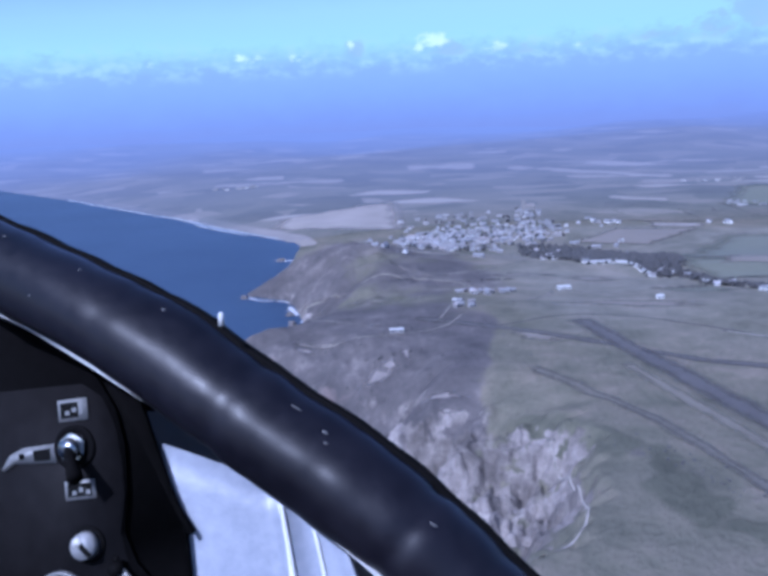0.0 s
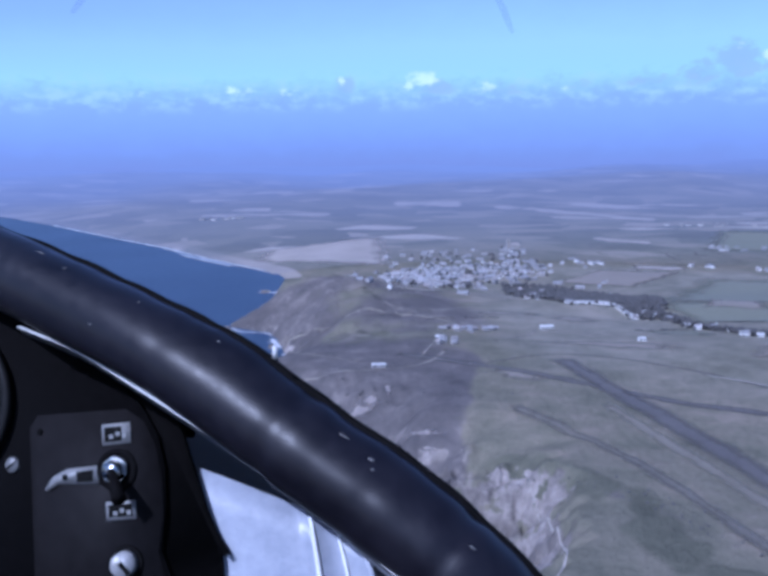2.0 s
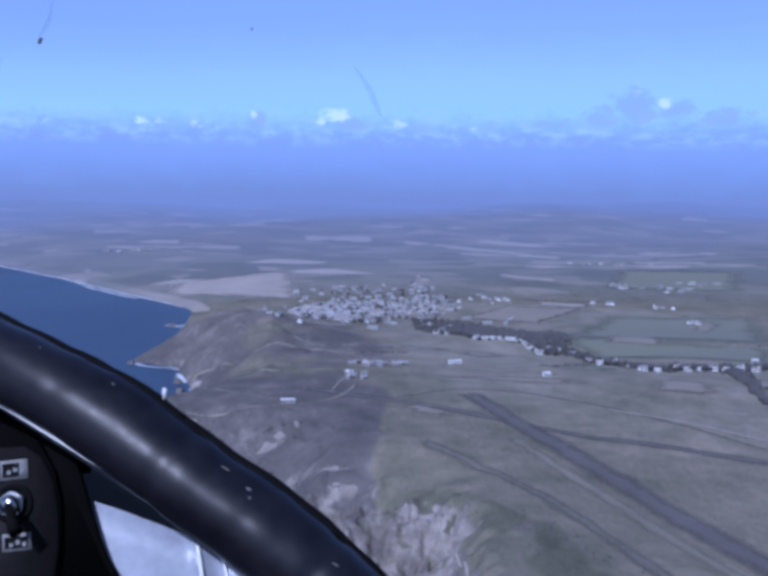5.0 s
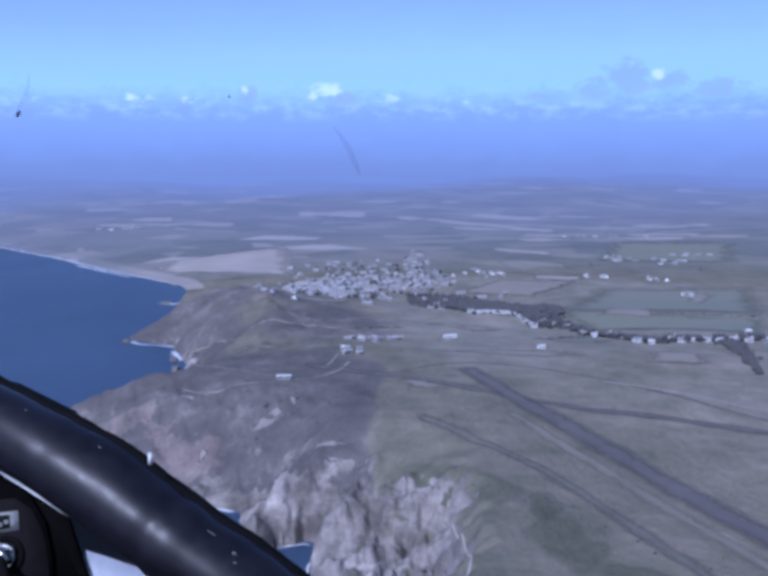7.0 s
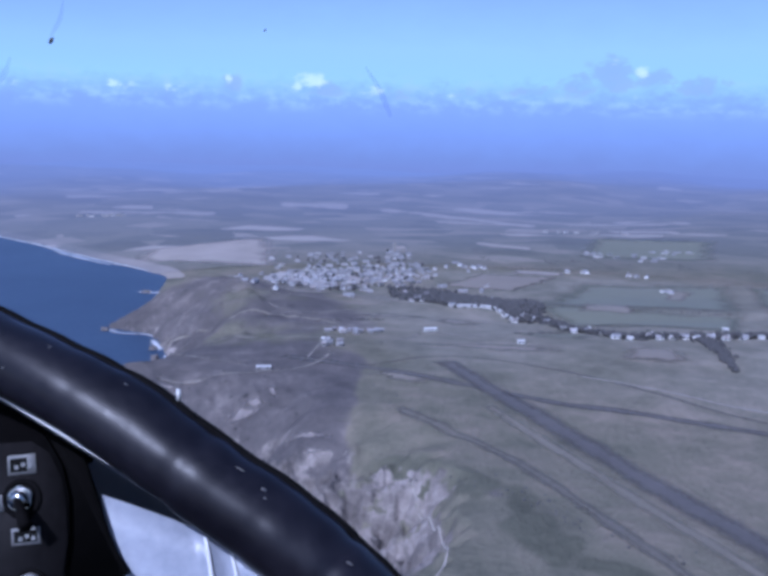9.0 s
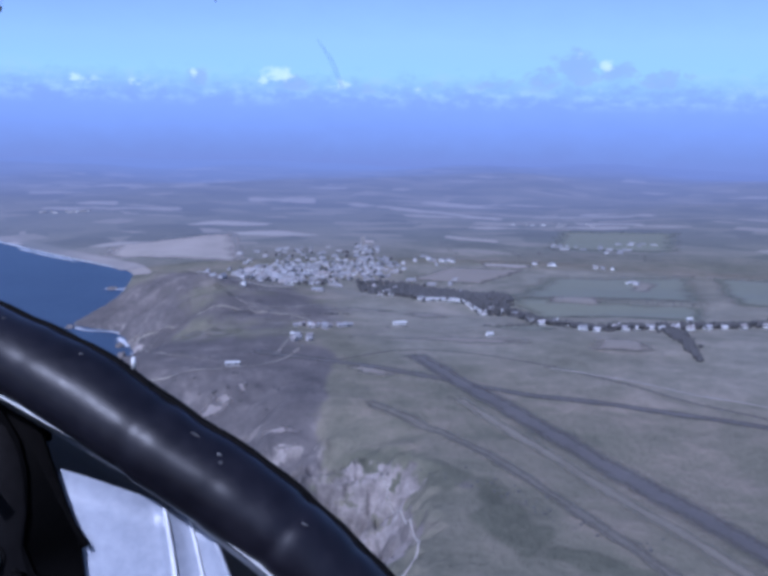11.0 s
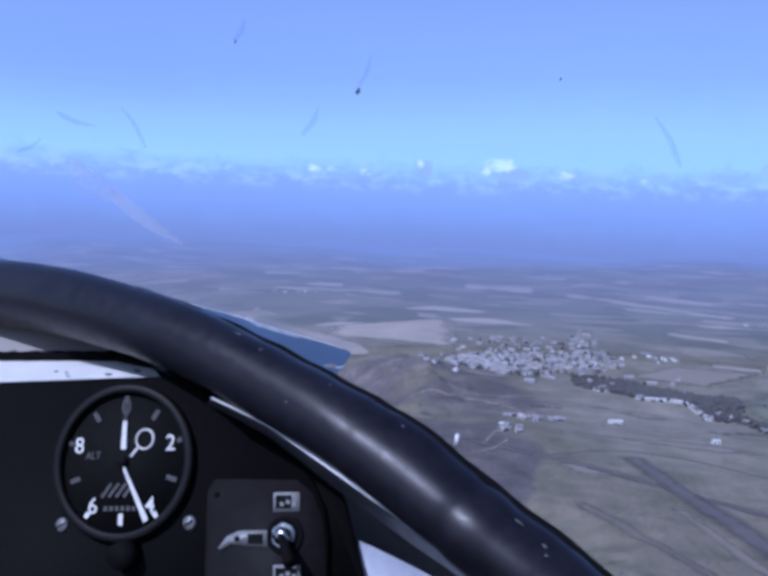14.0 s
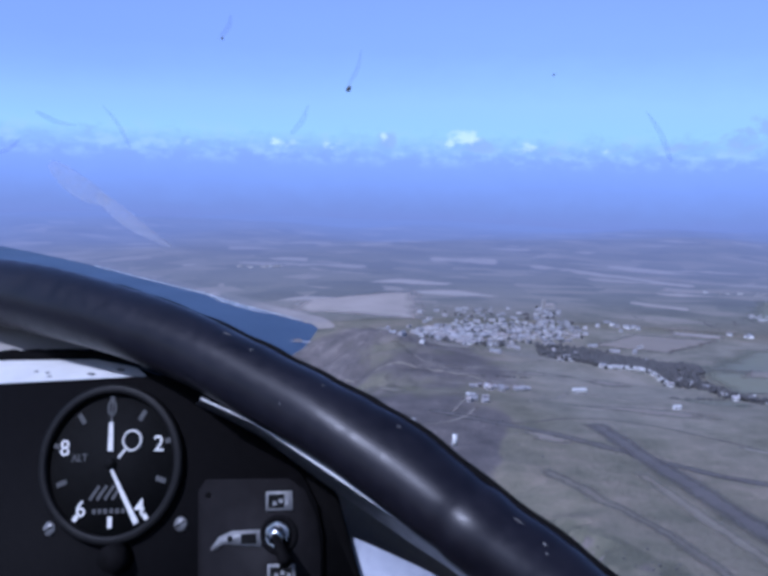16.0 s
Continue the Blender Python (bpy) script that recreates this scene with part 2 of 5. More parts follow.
    for az, el, wide, high, power in SHADED:
        d = maths(t, "ADD", maths(t, "POWER", maths(t, "DIVIDE", maths(t, "SUBTRACT", turn, az), wide), 2.0),
                  maths(t, "POWER", maths(t, "DIVIDE", maths(t, "SUBTRACT", up, el), high), 2.0))
        g = maths(t, "MULTIPLY", maths(t, "POWER", 2.718, maths(t, "MULTIPLY", d, -1.0)), power)
        dusky = g if dusky is None else maths(t, "MAXIMUM", dusky, g)
    shade = ramp(t, maths(t, "ADD", maths(t, "MULTIPLY", dusky, 0.55), maths(t, "MULTIPLY", maths(t, "MULTIPLY", maths(t, "SUBTRACT", lumpy, 0.5), 1.7), maths(t, "MULTIPLY", dusky, 3.0, True))), (0.16, (0, 0, 0)), (0.36, (0.6,) * 3), (0.7, (0.7,) * 3))
    cloud = mix(t, shade, cloud, mix(t, lumpy, (0.27, 0.35, 0.68), (0.40, 0.51, 0.80)))
    cloud = mix(t, body, cloud, (0.72, 0.87, 0.90))
    west = ramp(t, maths(t, "DIVIDE", maths(t, "ADD", turn, 45.0), 50.0), (0.30, (0.42,) * 3), (0.62, (0.18,) * 3), (0.92, (0, 0, 0)))
    cloud = mix(t, maths(t, "MULTIPLY", west, ramp(t, where, (span(4.0), (0, 0, 0)), (span(8.0), (1, 1, 1)))), cloud, (0.255, 0.352, 0.655))
    glow = add(t, "ShaderNodeEmission", Strength=1.0)
    t.links.new(cloud, glow.inputs["Color"])
    t.links.new(glow.outputs[0], t.nodes["Material Output"].inputs[0])
    return m


# bearing, height angle, half width, half height, density
CLOUDS = [(-4.0, 3.75, 1.2, 0.6, 0.85), (-4.7, 3.45, 0.5, 0.4, 0.8), (18.0, 4.75, 0.6, 0.6, 0.72), (16.2, 5.3, 0.5, 0.35, 0.45), (0.5, 3.2, 1.2, 0.4, 0.5), (-12.8, 3.0, 1.2, 0.35, 0.5), (-15.8, 3.1, 1.0, 0.35, 0.6), (-9.4, 3.7, 0.3, 0.6, 0.5),
          (-16.8, 3.2, 0.5, 0.3, 0.8), (5.0, 3.1, 1.2, 0.4, 0.35), (-22.6, 3.0, 0.6, 0.4, 0.6)]
SHADED = [(16.0, 4.5, 1.5, 1.25, 1.0), (14.0, 3.9, 1.6, 0.9, 0.8), (18.6, 4.2, 1.2, 0.8, 0.8), (21.5, 3.7, 1.8, 0.8, 0.8), (11.0, 3.4, 2.2, 0.5, 0.6), (-3.0, 3.3, 1.6, 0.6, 0.7), (-9.3, 3.3, 0.9, 0.8, 0.7), (1.5, 3.0, 2.0, 0.5, 0.5), (-14.0, 2.8, 2.6, 0.4, 0.5), (6.5, 3.2, 1.0, 0.5, 0.5)]


# --- the lie of the land: sea level 0, the eye at 240 ---
EYE = Vector((0.0, 0.0, 240.0))
COAST = np.array([(-4300, 4700), (-1700, 2680), (-1240, 2290), (-920, 1985), (-710, 1795), (-545, 1622), (-372, 1455), (-337, 1390), (-329, 1335), (-320, 1262),
                  (-312, 1180), (-316, 1110), (-324, 1020), (-296, 1003), (-264, 988), (-246, 958), (-228, 915), (-213, 872), (-206, 815), (-210, 770),
                  (-228, 728), (-264, 692), (-310, 655), (-298, 612), (-215, 560), (-150, 531), (-130, 524), (-117, 525), (-103, 521), (-94, 513), (-92, 496), (-94, 478), (-92, 464), (-85, 457), (-76, 451), (-70, 457), (-67, 468),
                  (-58, 471), (-50, 477), (-37, 471), (-39, 453), (-43, 439), (-36, 421), (-46, 408), (-56, 390), (-66, 345), (-120, 260), (-200, 60), (-420, -600),
                  (-1300, -2600), (-2200, -4400)], float)


def smooth(a, b, v):
    s = np.clip((v - a) / (b - a), 0, 1)
    return s * s * (3 - 2 * s)


def waves(x, y, size, seed):
    """Soft, aperiodic rolling in -1 to 1."""
    a = np.random.RandomState(seed).uniform(0, 6.28, (7, 2))
    v = 0
    for i in range(7):
        k = (0.6 + 0.27 * i) * 6.28 / size
        v = v + np.sin(k * (x * math.cos(a[i, 0]) + y * math.sin(a[i, 0])) + a[i, 1] + 1.3 * np.sin(0.37 * k * (y - x) + i)) / (1 + 0.35 * i)
    return v / 3.2


def shore(x, y):
    """Metres inland from the coast line; negative at sea."""
    x, y = np.asarray(x, float), np.asarray(y, float)
    best, inside = np.full(x.shape, 1e9), np.zeros(x.shape, bool)
    ring = np.vstack([COAST, [(9000, -9000), (9000, 9000), (-4300, 9000)]])
    for i in range(len(ring)):
        (ax, ay), (bx, by) = ring[i], ring[(i + 1) % len(ring)]
        if i < len(COAST) - 1:
            t = np.clip(((x - ax) * (bx - ax) + (y - ay) * (by - ay)) / ((bx - ax) ** 2 + (by - ay) ** 2), 0, 1)
            best = np.minimum(best, np.hypot(x - ax - t * (bx - ax), y - ay - t * (by - ay)))
        with np.errstate(divide="ignore", invalid="ignore"):
            inside ^= ((ay > y) != (by > y)) & (x < (bx - ax) * (y - ay) / (by - ay + 1e-12) + ax)
    ragged = (2.0 * waves(x, y, 17, 91) + 1.0 * waves(x, y, 7, 92)) * (1 - smooth(1200, 1290, y)) * np.exp(-(best / 40) ** 2)
    return np.where(inside, best, -best) + ragged


def bump(x, y, cx, cy, rx, ry):
    return np.exp(-((x - cx) / rx) ** 2 - ((y - cy) / ry) ** 2)


def quarry(x, y):
    return np.clip(1.3 * bump(x, y, -18, 422, 60, 66) + 1.15 * bump(x, y, -88, 495, 38, 46) + 1.0 * bump(x, y, 6, 362, 34, 58) - 0.35 + 0.18 * waves(x, y, 30, 5), 0, 1)


def height(x, y):
    x, y = np.asarray(x, float), np.asarray(y, float)
    d = shore(x, y)
    r = np.hypot(x, y)
    plain = 60 - 12 * smooth(690, 860, y) - 30 * smooth(900, 1200, y) + 14 * smooth(1500, 2600, y) * (0.6 + 0.4 * waves(x, y, 1500, 3))
    plain = plain + 27 * bump(x, y, -190, 1080, 150, 170) - 14 * bump(x, y, 250, 930, 220, 45) + 34 * smooth(1500, 3200, r) * waves(x, y, 1700, 8)
    plain = plain + 46 * smooth(2600, 4800, r) + 1.6 * waves(x, y, 160, 2)
    beach = smooth(1290, 1400, y)
    steep = bump(x, y, -50, 445, 75, 70)
    cliff = smooth(-4, 105 - 85 * steep + 22 * waves(x, y, 90, 4), d) ** 0.62
    sandy = np.clip(d * 0.09, -8, 9) + np.maximum(plain - 9, 0) * smooth(60, 330, d)
    q = quarry(x, y)
    warp = x + 0.30 * (y - 470) + 5.0 * waves(x, y, 46, 6)
    ribs = (np.abs(np.sin(math.pi * warp / 9.5 + 1.5 * waves(x, y, 26, 61))) ** 0.6 - 0.6) * 6.5 * (0.6 + 0.7 * waves(x, y, 45, 7)) * smooth(425, 450, y)
    rough = ribs * q + (waves(x, 0.6 * y, 7.5, 62) * 1.7 + waves(1.2 * x - 0.4 * y, 0.5 * y + 0.2 * x, 22, 11) * 3.0 + np.abs(waves(1.4 * x, 0.7 * y, 34, 12)) * 10 - 5) * q
    bluff = (waves(x, y, 34, 13) * 2.5) * smooth(0, 12, d) * (1 - smooth(35, 70, d)) * (1 - beach) * (y < 1200)
    bluff = bluff + (waves(x, y, 58, 17) * 5.0 + np.abs(waves(x, y, 30, 18)) * 4 - 1.5) * smooth(8, 30, d) * (1 - smooth(90, 190, d)) * smooth(690, 780, y) * (1 - smooth(1150, 1280, y))
    bluff = bluff + waves(x + 0.4 * y, 0.6 * y, 26, 19) * 3.2 * smooth(4, 20, d) * (1 - smooth(60, 110, d)) * (y < 700) * smooth(540, 575, y)
    base = plain * cliff * (1 - 0.42 * q)
    ledge = 5.5 + 1.2 * waves(x, y, 70, 63)
    steps = ledge * (np.floor(base / ledge) + smooth(0.55, 0.95, base / ledge % 1.0))
    base = base + (steps - base) * 0.75 * q * smooth(-25, -5, x)
    rocky = base + rough * smooth(-2, 15, d) + bluff
    z = rocky * (1 - beach) + sandy * beach
    return np.where(d < 0, np.maximum(-9, d * 0.5) * (1 - beach) + np.maximum(-9, d * 0.06) * beach, np.maximum(z, 0.15))


# ---- building helpers ----
def mesh_of(name, verts, faces):
    me = bpy.data.meshes.new(name)
    me.from_pydata([tuple(v) for v in verts], [], [tuple(f) for f in faces])
    me.update()
    return me


def thing(name, me, material, label="", category="", group="", kind="", flat=True):
    ob = new(name, me)
    if me is not None:
        me.materials.clear()
        me.materials.append(material)
        me.polygons.foreach_set("use_smooth", [not flat] * len(me.polygons))
    return tagged(ob, label, category, group, kind)


def empty(name, m, label, category, group="", kind=""):
    ob = new(name)
    ob.matrix_world = m
    return tagged(ob, label, category, group, kind)


def part(name, bm, material, parent, label="", flat=False):
    """One mesh under a thing or a part, in its parent's space."""
    me = bpy.data.meshes.new(name)
    if isinstance(bm, tuple):
        me.from_pydata([tuple(v) for v in bm[0]], [], [tuple(f) for f in bm[1]])
    else:
        bmesh.ops.recalc_face_normals(bm, faces=bm.faces)
        bm.to_mesh(me)
        bm.free()
    me.update()
    me.materials.append(material)
    me.polygons.foreach_set("use_smooth", [not flat] * len(me.polygons))
    ob = new(name, me)
    ob.parent = parent
    return tagged(ob, label)


def grid_faces(rows, cols, closed=False):
    i, j = np.meshgrid(np.arange(rows - 1), np.arange(cols if closed else cols - 1), indexing="ij")
    a, b = i * cols + j, i * cols + (j + 1) % cols
    return np.stack([a, b, b + cols, a + cols], -1).reshape(-1, 4)


def quick_mesh(name, verts, faces):
    """A large mesh of quads from arrays."""
    me = bpy.data.meshes.new(name)
    me.vertices.add(len(verts))
    me.vertices.foreach_set("co", np.asarray(verts, np.float32).ravel())
    me.loops.add(faces.size)
    me.loops.foreach_set("vertex_index", faces.ravel().astype(np.int32))
    me.polygons.add(len(faces))
    me.polygons.foreach_set("loop_start", np.arange(0, faces.size, faces.shape[1], dtype=np.int32))
    me.update(calc_edges=True)
    me.validate()
    return me


# ---- ground, distance, sea, sky ----
def cover_of(x, y):
    d = shore(x, y)
    e = 2.0
    slope = np.hypot(height(x + e, y) - height(x - e, y), height(x, y + e) - height(x, y - e)) / (2 * e)
    moor = np.clip(1.2 * bump(x, y, -95, 590, 110, 95) + 0.50 * bump(x, y, -130, 860, 150, 240) + 0.32 * bump(x, y, -20, 905, 90, 80)
                   + 0.7 * bump(x, y, -240, 680, 90, 90) + 0.35 * waves(x, y, 150, 21) + 0.5 * (1 - smooth(15, 70, d)), 0, 1)
    scrub = 0.45 * np.exp(-((x - 40 - (440 - y) * 0.82) / 13) ** 2) * smooth(300, 340, y) * (1 - smooth(400, 460, y)) + 0.3 * bump(x, y, 24, 445, 22, 16)
    moor = moor + 0.55 * bump(x, y, -48, 568, 52, 70) + 0.42 * bump(x, y, -195, 1050, 110, 140)
    moor = moor * (1 - 0.88 * smooth(-13, 7, x - 0.04 * (y - 560) + 5 * waves(x, y, 60, 66)) * (y < 690))
    moor = moor + (0.34 * bump(x, y, 44, 440, 28, 36) + 0.12 * bump(x, y, 72, 400, 16, 26)) * (0.8 + 0.5 * waves(x, y, 30, 39))
    moor = np.clip(moor + scrub * (0.8 + 0.5 * waves(x, y, 25, 36)), 0, 1)
    sand = smooth(1300, 1470, y) * (1 - smooth(22, 46, d)) * (d > -60)
    rock = np.clip(0.75 * (1 - smooth(4, 22, d)) * (1 - smooth(1240, 1300, y)) * (0.6 + 0.6 * waves(x, y, 40, 33)) + 0.5 * smooth(0.7, 1.3, slope) * (y < 900) + 1.15 * smooth(0.10, 0.6, quarry(x, y)) * (0.66 + 0.5 * waves(1.6 * x - 0.4 * y, 0.5 * y, 20, 31) + 0.35 * waves(x, y, 48, 37)) + 0.6 * np.clip(waves(x, y, 48, 35) - 0.45, 0, 1) * (y < 720) * (x < 10), 0, 1)
    return np.stack([moor, rock, sand, np.ones_like(moor)], -1)


def growth_of(x, y):
    """Olive scrub, bare red earth, the palest of the far fields, and nearer haze painted pale."""
    line = 6 + np.interp(y, [288, 315, 338, 374, 398, 437, 485], [123, 106, 82, 74, 64, 38, -4])
    olive = 0.95 * np.exp(-((x - line) / (23 + 6 * waves(x, y, 60, 71))) ** 2) * smooth(270, 300, y) * (1 - smooth(470, 500, y)) * (0.75 + 0.6 * waves(x, y, 40, 72))
    olive = olive + 0.35 * bump(x, y, 18, 512, 24, 34) * (0.8 + 0.5 * waves(x, y, 30, 73)) + 0.5 * bump(x, y, 200, 1010, 60, 30)
    earth = 1.0 * bump(x, y, -140, 551, 40, 17) + 0.75 * bump(x, y, -185, 585, 36, 24) + 0.5 * bump(x, y, -225, 640, 50, 40) + 0.45 * bump(x, y, -270, 1010, 45, 40)
    earth = earth * (0.75 + 0.6 * waves(x, y, 36, 74))
    pale = smooth(520, 780, y + 0.5 * x) * (0.58 + 0.25 * waves(x, y, 260, 78)) * (1 - smooth(1380, 1480, np.hypot(x, y))) * smooth(25, 80, shore(x, y)) * smooth(-40, 60, x + 0.10 * (y - 800))  # paler grass painted in as haze round the town
    for ax, ay, bx, by, w in ((72, 2517, 436, 2231, 34), (-779, 2305, -640, 2300, 22), (-600, 2290, -446, 2325, 26), (256, 1790, 335, 1735, 16), (640, 2091, 760, 2040, 22), (760, 2414, 900, 2330, 30), (-240, 2650, -90, 2640, 40)):
        u = np.clip(((x - ax) * (bx - ax) + (y - ay) * (by - ay)) / ((bx - ax) ** 2 + (by - ay) ** 2), 0, 1)
        off = np.hypot(x - ax - u * (bx - ax), (y - ay - u * (by - ay)) * 0.5)
        pale = np.maximum(pale, np.exp(-(off / w) ** 4) * (0.75 + 0.5 * waves(x, y, 130, 75)))
    return np.stack([np.clip(olive, 0, 1), np.clip(earth, 0, 1), np.clip(pale + 0 * x, 0, 1), np.ones_like(olive)], -1)


def polar(name, radii, angles, closed, lift=0.0, sink=0.0):
    r, a = np.meshgrid(radii, angles, indexing="ij")
    x, y = r * np.sin(a), r * np.cos(a)
    z = height(x, y) + lift - sink * smooth(1490, 1700, r)
    me = quick_mesh(name, np.stack([x, y, z], -1).reshape(-1, 3), grid_faces(len(radii), len(angles), closed)[:, ::-1])
    layer = me.color_attributes.new("cover", "FLOAT_COLOR", "POINT")
    layer.data.foreach_set("color", cover_of(x, y).astype(np.float32).ravel())
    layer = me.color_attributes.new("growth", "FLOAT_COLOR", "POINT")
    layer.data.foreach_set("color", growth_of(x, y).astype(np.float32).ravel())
    return me


front = np.radians(np.arange(-33, 33.01, 0.12))
rest = np.radians(np.arange(36, 325, 3.0))
radii = np.concatenate([[0.001, 60, 120, 170, 200], 215 * (560 / 215) ** np.linspace(0, 1, 210), 560 * (2520 / 560) ** np.linspace(0.01, 1, 210), [2700, 3200, 3800, 4400, 4920]])
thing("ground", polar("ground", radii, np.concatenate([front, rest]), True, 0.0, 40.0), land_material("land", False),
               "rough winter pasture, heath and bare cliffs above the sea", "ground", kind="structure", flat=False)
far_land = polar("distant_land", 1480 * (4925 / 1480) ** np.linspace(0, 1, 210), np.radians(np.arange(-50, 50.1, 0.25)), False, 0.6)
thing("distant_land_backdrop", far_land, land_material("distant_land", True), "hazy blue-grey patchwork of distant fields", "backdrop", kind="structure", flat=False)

sea_r = np.concatenate([[0.001], np.linspace(100, 4925, 60)])
ra, aa = np.meshgrid(sea_r, np.radians(np.arange(0, 360, 3)), indexing="ij")
sea_me = quick_mesh("sea", np.stack([ra * np.sin(aa), ra * np.cos(aa), 0 * ra], -1).reshape(-1, 3), grid_faces(len(sea_r), 120, True)[:, ::-1])
thing("sea", sea_me, water_material(), "deep blue sea with light ripples along the coast", "water", kind="structure", flat=False)

ha, za = np.meshgrid(np.radians(np.arange(-55, 55.1, 2.5)), np.linspace(-60, 2500, 8), indexing="ij")
back = quick_mesh("sky_backdrop", np.stack([4930 * np.sin(ha), 4930 * np.cos(ha), za], -1).reshape(-1, 3), grid_faces(ha.shape[0], ha.shape[1]))
thing("sky_backdrop", back, sky_material(), "bright blue sky above a haze layer with small cumulus", "backdrop", kind="structure", flat=False)


def spline(points, n):
    """Catmull-Rom through the points."""
    p = [np.array(q) for q in points]
    p = [2 * p[0] - p[1]] + p + [2 * p[-1] - p[-2]]
    out = []
    for i in range(1, len(p) - 2):
        for s in range(n):
            u = s / n
            out.append(0.5 * (2 * p[i] + (p[i + 1] - p[i - 1]) * u + (2 * p[i - 1] - 5 * p[i] + 4 * p[i + 1] - p[i + 2]) * u * u + (3 * p[i] - p[i - 1] - 3 * p[i + 1] + p[i + 2]) * u ** 3))
    return np.array(out + [p[-2]])


def drape(points, lift, step=12.0, fade=14.0):
    """A polygon laid over the land, as a grid clipped to its outline by fans of quads between two opposite sides."""
    p = [np.array(q, float) for q in points]
    n = max(3, int(max(np.linalg.norm(p[1] - p[0]), np.linalg.norm(p[2] - p[3])) / step))
    k = max(3, int(max(np.linalg.norm(p[2] - p[1]), np.linalg.norm(p[3] - p[0])) / step))
    n, k = min(n, 40), min(k, 40)
    u, v = np.meshgrid(np.linspace(0, 1, n), np.linspace(0, 1, k), indexing="ij")
    q = ((1 - u)[..., None] * (1 - v)[..., None] * p[0] + u[..., None] * (1 - v)[..., None] * p[1] + u[..., None] * v[..., None] * p[2] + (1 - u)[..., None] * v[..., None] * p[3])
    wob = 7.0 * np.stack([waves(q[..., 0], q[..., 1], 55, 41), waves(q[..., 0], q[..., 1], 55, 42)], -1)
    q = q + wob
    z = height(q[..., 0], q[..., 1]) + lift
    rim = np.minimum(np.minimum(u, 1 - u) * np.linalg.norm(p[1] - p[0]), np.minimum(v, 1 - v) * np.linalg.norm(p[3] - p[0])) / max(fade, 0.2 * min(np.linalg.norm(p[1] - p[0]), np.linalg.norm(p[3] - p[0])))
    return np.concatenate([q, z[..., None]], -1).reshape(-1, 3), grid_faces(n, k), np.clip(rim, 0, 1)


def ribbon(line, width, lift, step=8.0, rag=0.0):
    """A strip of the given width along a line, laid over the land."""
    pts = [np.array(q, float) for q in line]
    c = []
    for a, b in zip(pts, pts[1:]):
        n = max(2, int(np.linalg.norm(b - a) / step))
        c += [a + (b - a) * i / n for i in range(n)]
    c = np.array(c + [pts[-1]])
    for _ in range(6):
        c[1:-1] = 0.25 * c[:-2] + 0.5 * c[1:-1] + 0.25 * c[2:]
    d = np.gradient(c, axis=0)
    d /= np.linalg.norm(d, axis=1)[:, None]
    side = np.stack([-d[:, 1], d[:, 0]], -1)
    rows = []
    for s in np.linspace(-0.5, 0.5, 5):
        w = 1.25 * width * (1 + rag * waves(c[:, 0] * 1.0, c[:, 1] + 90 * s, 35, 51))
        q = c + side * (s * w)[:, None]
        rows.append(np.concatenate([q, (height(q[:, 0], q[:, 1]) + lift)[:, None]], 1))
    ends = np.minimum(np.arange(len(c)), np.arange(len(c))[::-1]) / 3.0
    rim = np.minimum(np.clip(ends, 0, 1)[:, None], np.array([0.0, 0.6, 1.0, 0.6, 0.0])[None])
    return np.stack(rows, 1).reshape(-1, 3), grid_faces(len(c), 5), rim


def blob(cx, cy, w, l, turn, lift, seed):
    """An irregular rounded patch laid over the land."""
    rs = np.random.RandomState(seed)
    k, ph = 40, rs.uniform(0, 6.28, 4)
    a = np.linspace(0, 2 * math.pi, k, endpoint=False)
    edge = 1 + 0.22 * np.sin(2 * a + ph[0]) + 0.16 * np.sin(3 * a + ph[1]) + 0.10 * np.sin(5 * a + ph[2]) + 0.08 * np.sin(9 * a + ph[3])
    f = np.array([0.02, 0.35, 0.7, 1.0])[:, None] * edge[None]
    u, v = f * w * np.cos(a), f * l * np.sin(a)
    x, y = cx + u * math.cos(turn) - v * math.sin(turn), cy + u * math.sin(turn) + v * math.cos(turn)
    rim = np.repeat(1 - np.array([0.02, 0.35, 0.7, 1.0])[:, None], k, axis=1)
    return np.stack([x, y, height(x, y) + lift], -1).reshape(-1, 3), grid_faces(4, k, True), rim


def soft_edge(material, low=0.05, high=0.5):
    """Lets a laid surface thin out raggedly towards its border, by its 'edge' attribute."""
    t = material.node_tree
    b = t.nodes["Principled BSDF"]
    border = t.nodes.new("ShaderNodeAttribute")
    border.attribute_name = "edge"
    at = t.nodes.new("ShaderNodeNewGeometry").outputs["Position"]
    torn = maths(t, "MULTIPLY", maths(t, "SUBTRACT", maths(t, "ADD", maths(t, "MULTIPLY", noise_of(t, 0.06, 5, at), 0.6), maths(t, "MULTIPLY", noise_of(t, 0.35, 4, at), 0.4)), 0.5), 1.2)
    t.links.new(ramp(t, maths(t, "ADD", border.outputs["Fac"], torn), (low, (0, 0, 0)), (high, (1, 1, 1))), b.inputs["Alpha"])
    return material


def lay(name, shape, material, label, category, kind="structure", group=""):
    me = quick_mesh(name, shape[0], shape[1])
    me.attributes.new("edge", "FLOAT", "POINT").data.foreach_set("value", np.asarray(shape[2], np.float32).ravel())
    return thing(name, me, material, label, category, group, kind, flat=False)


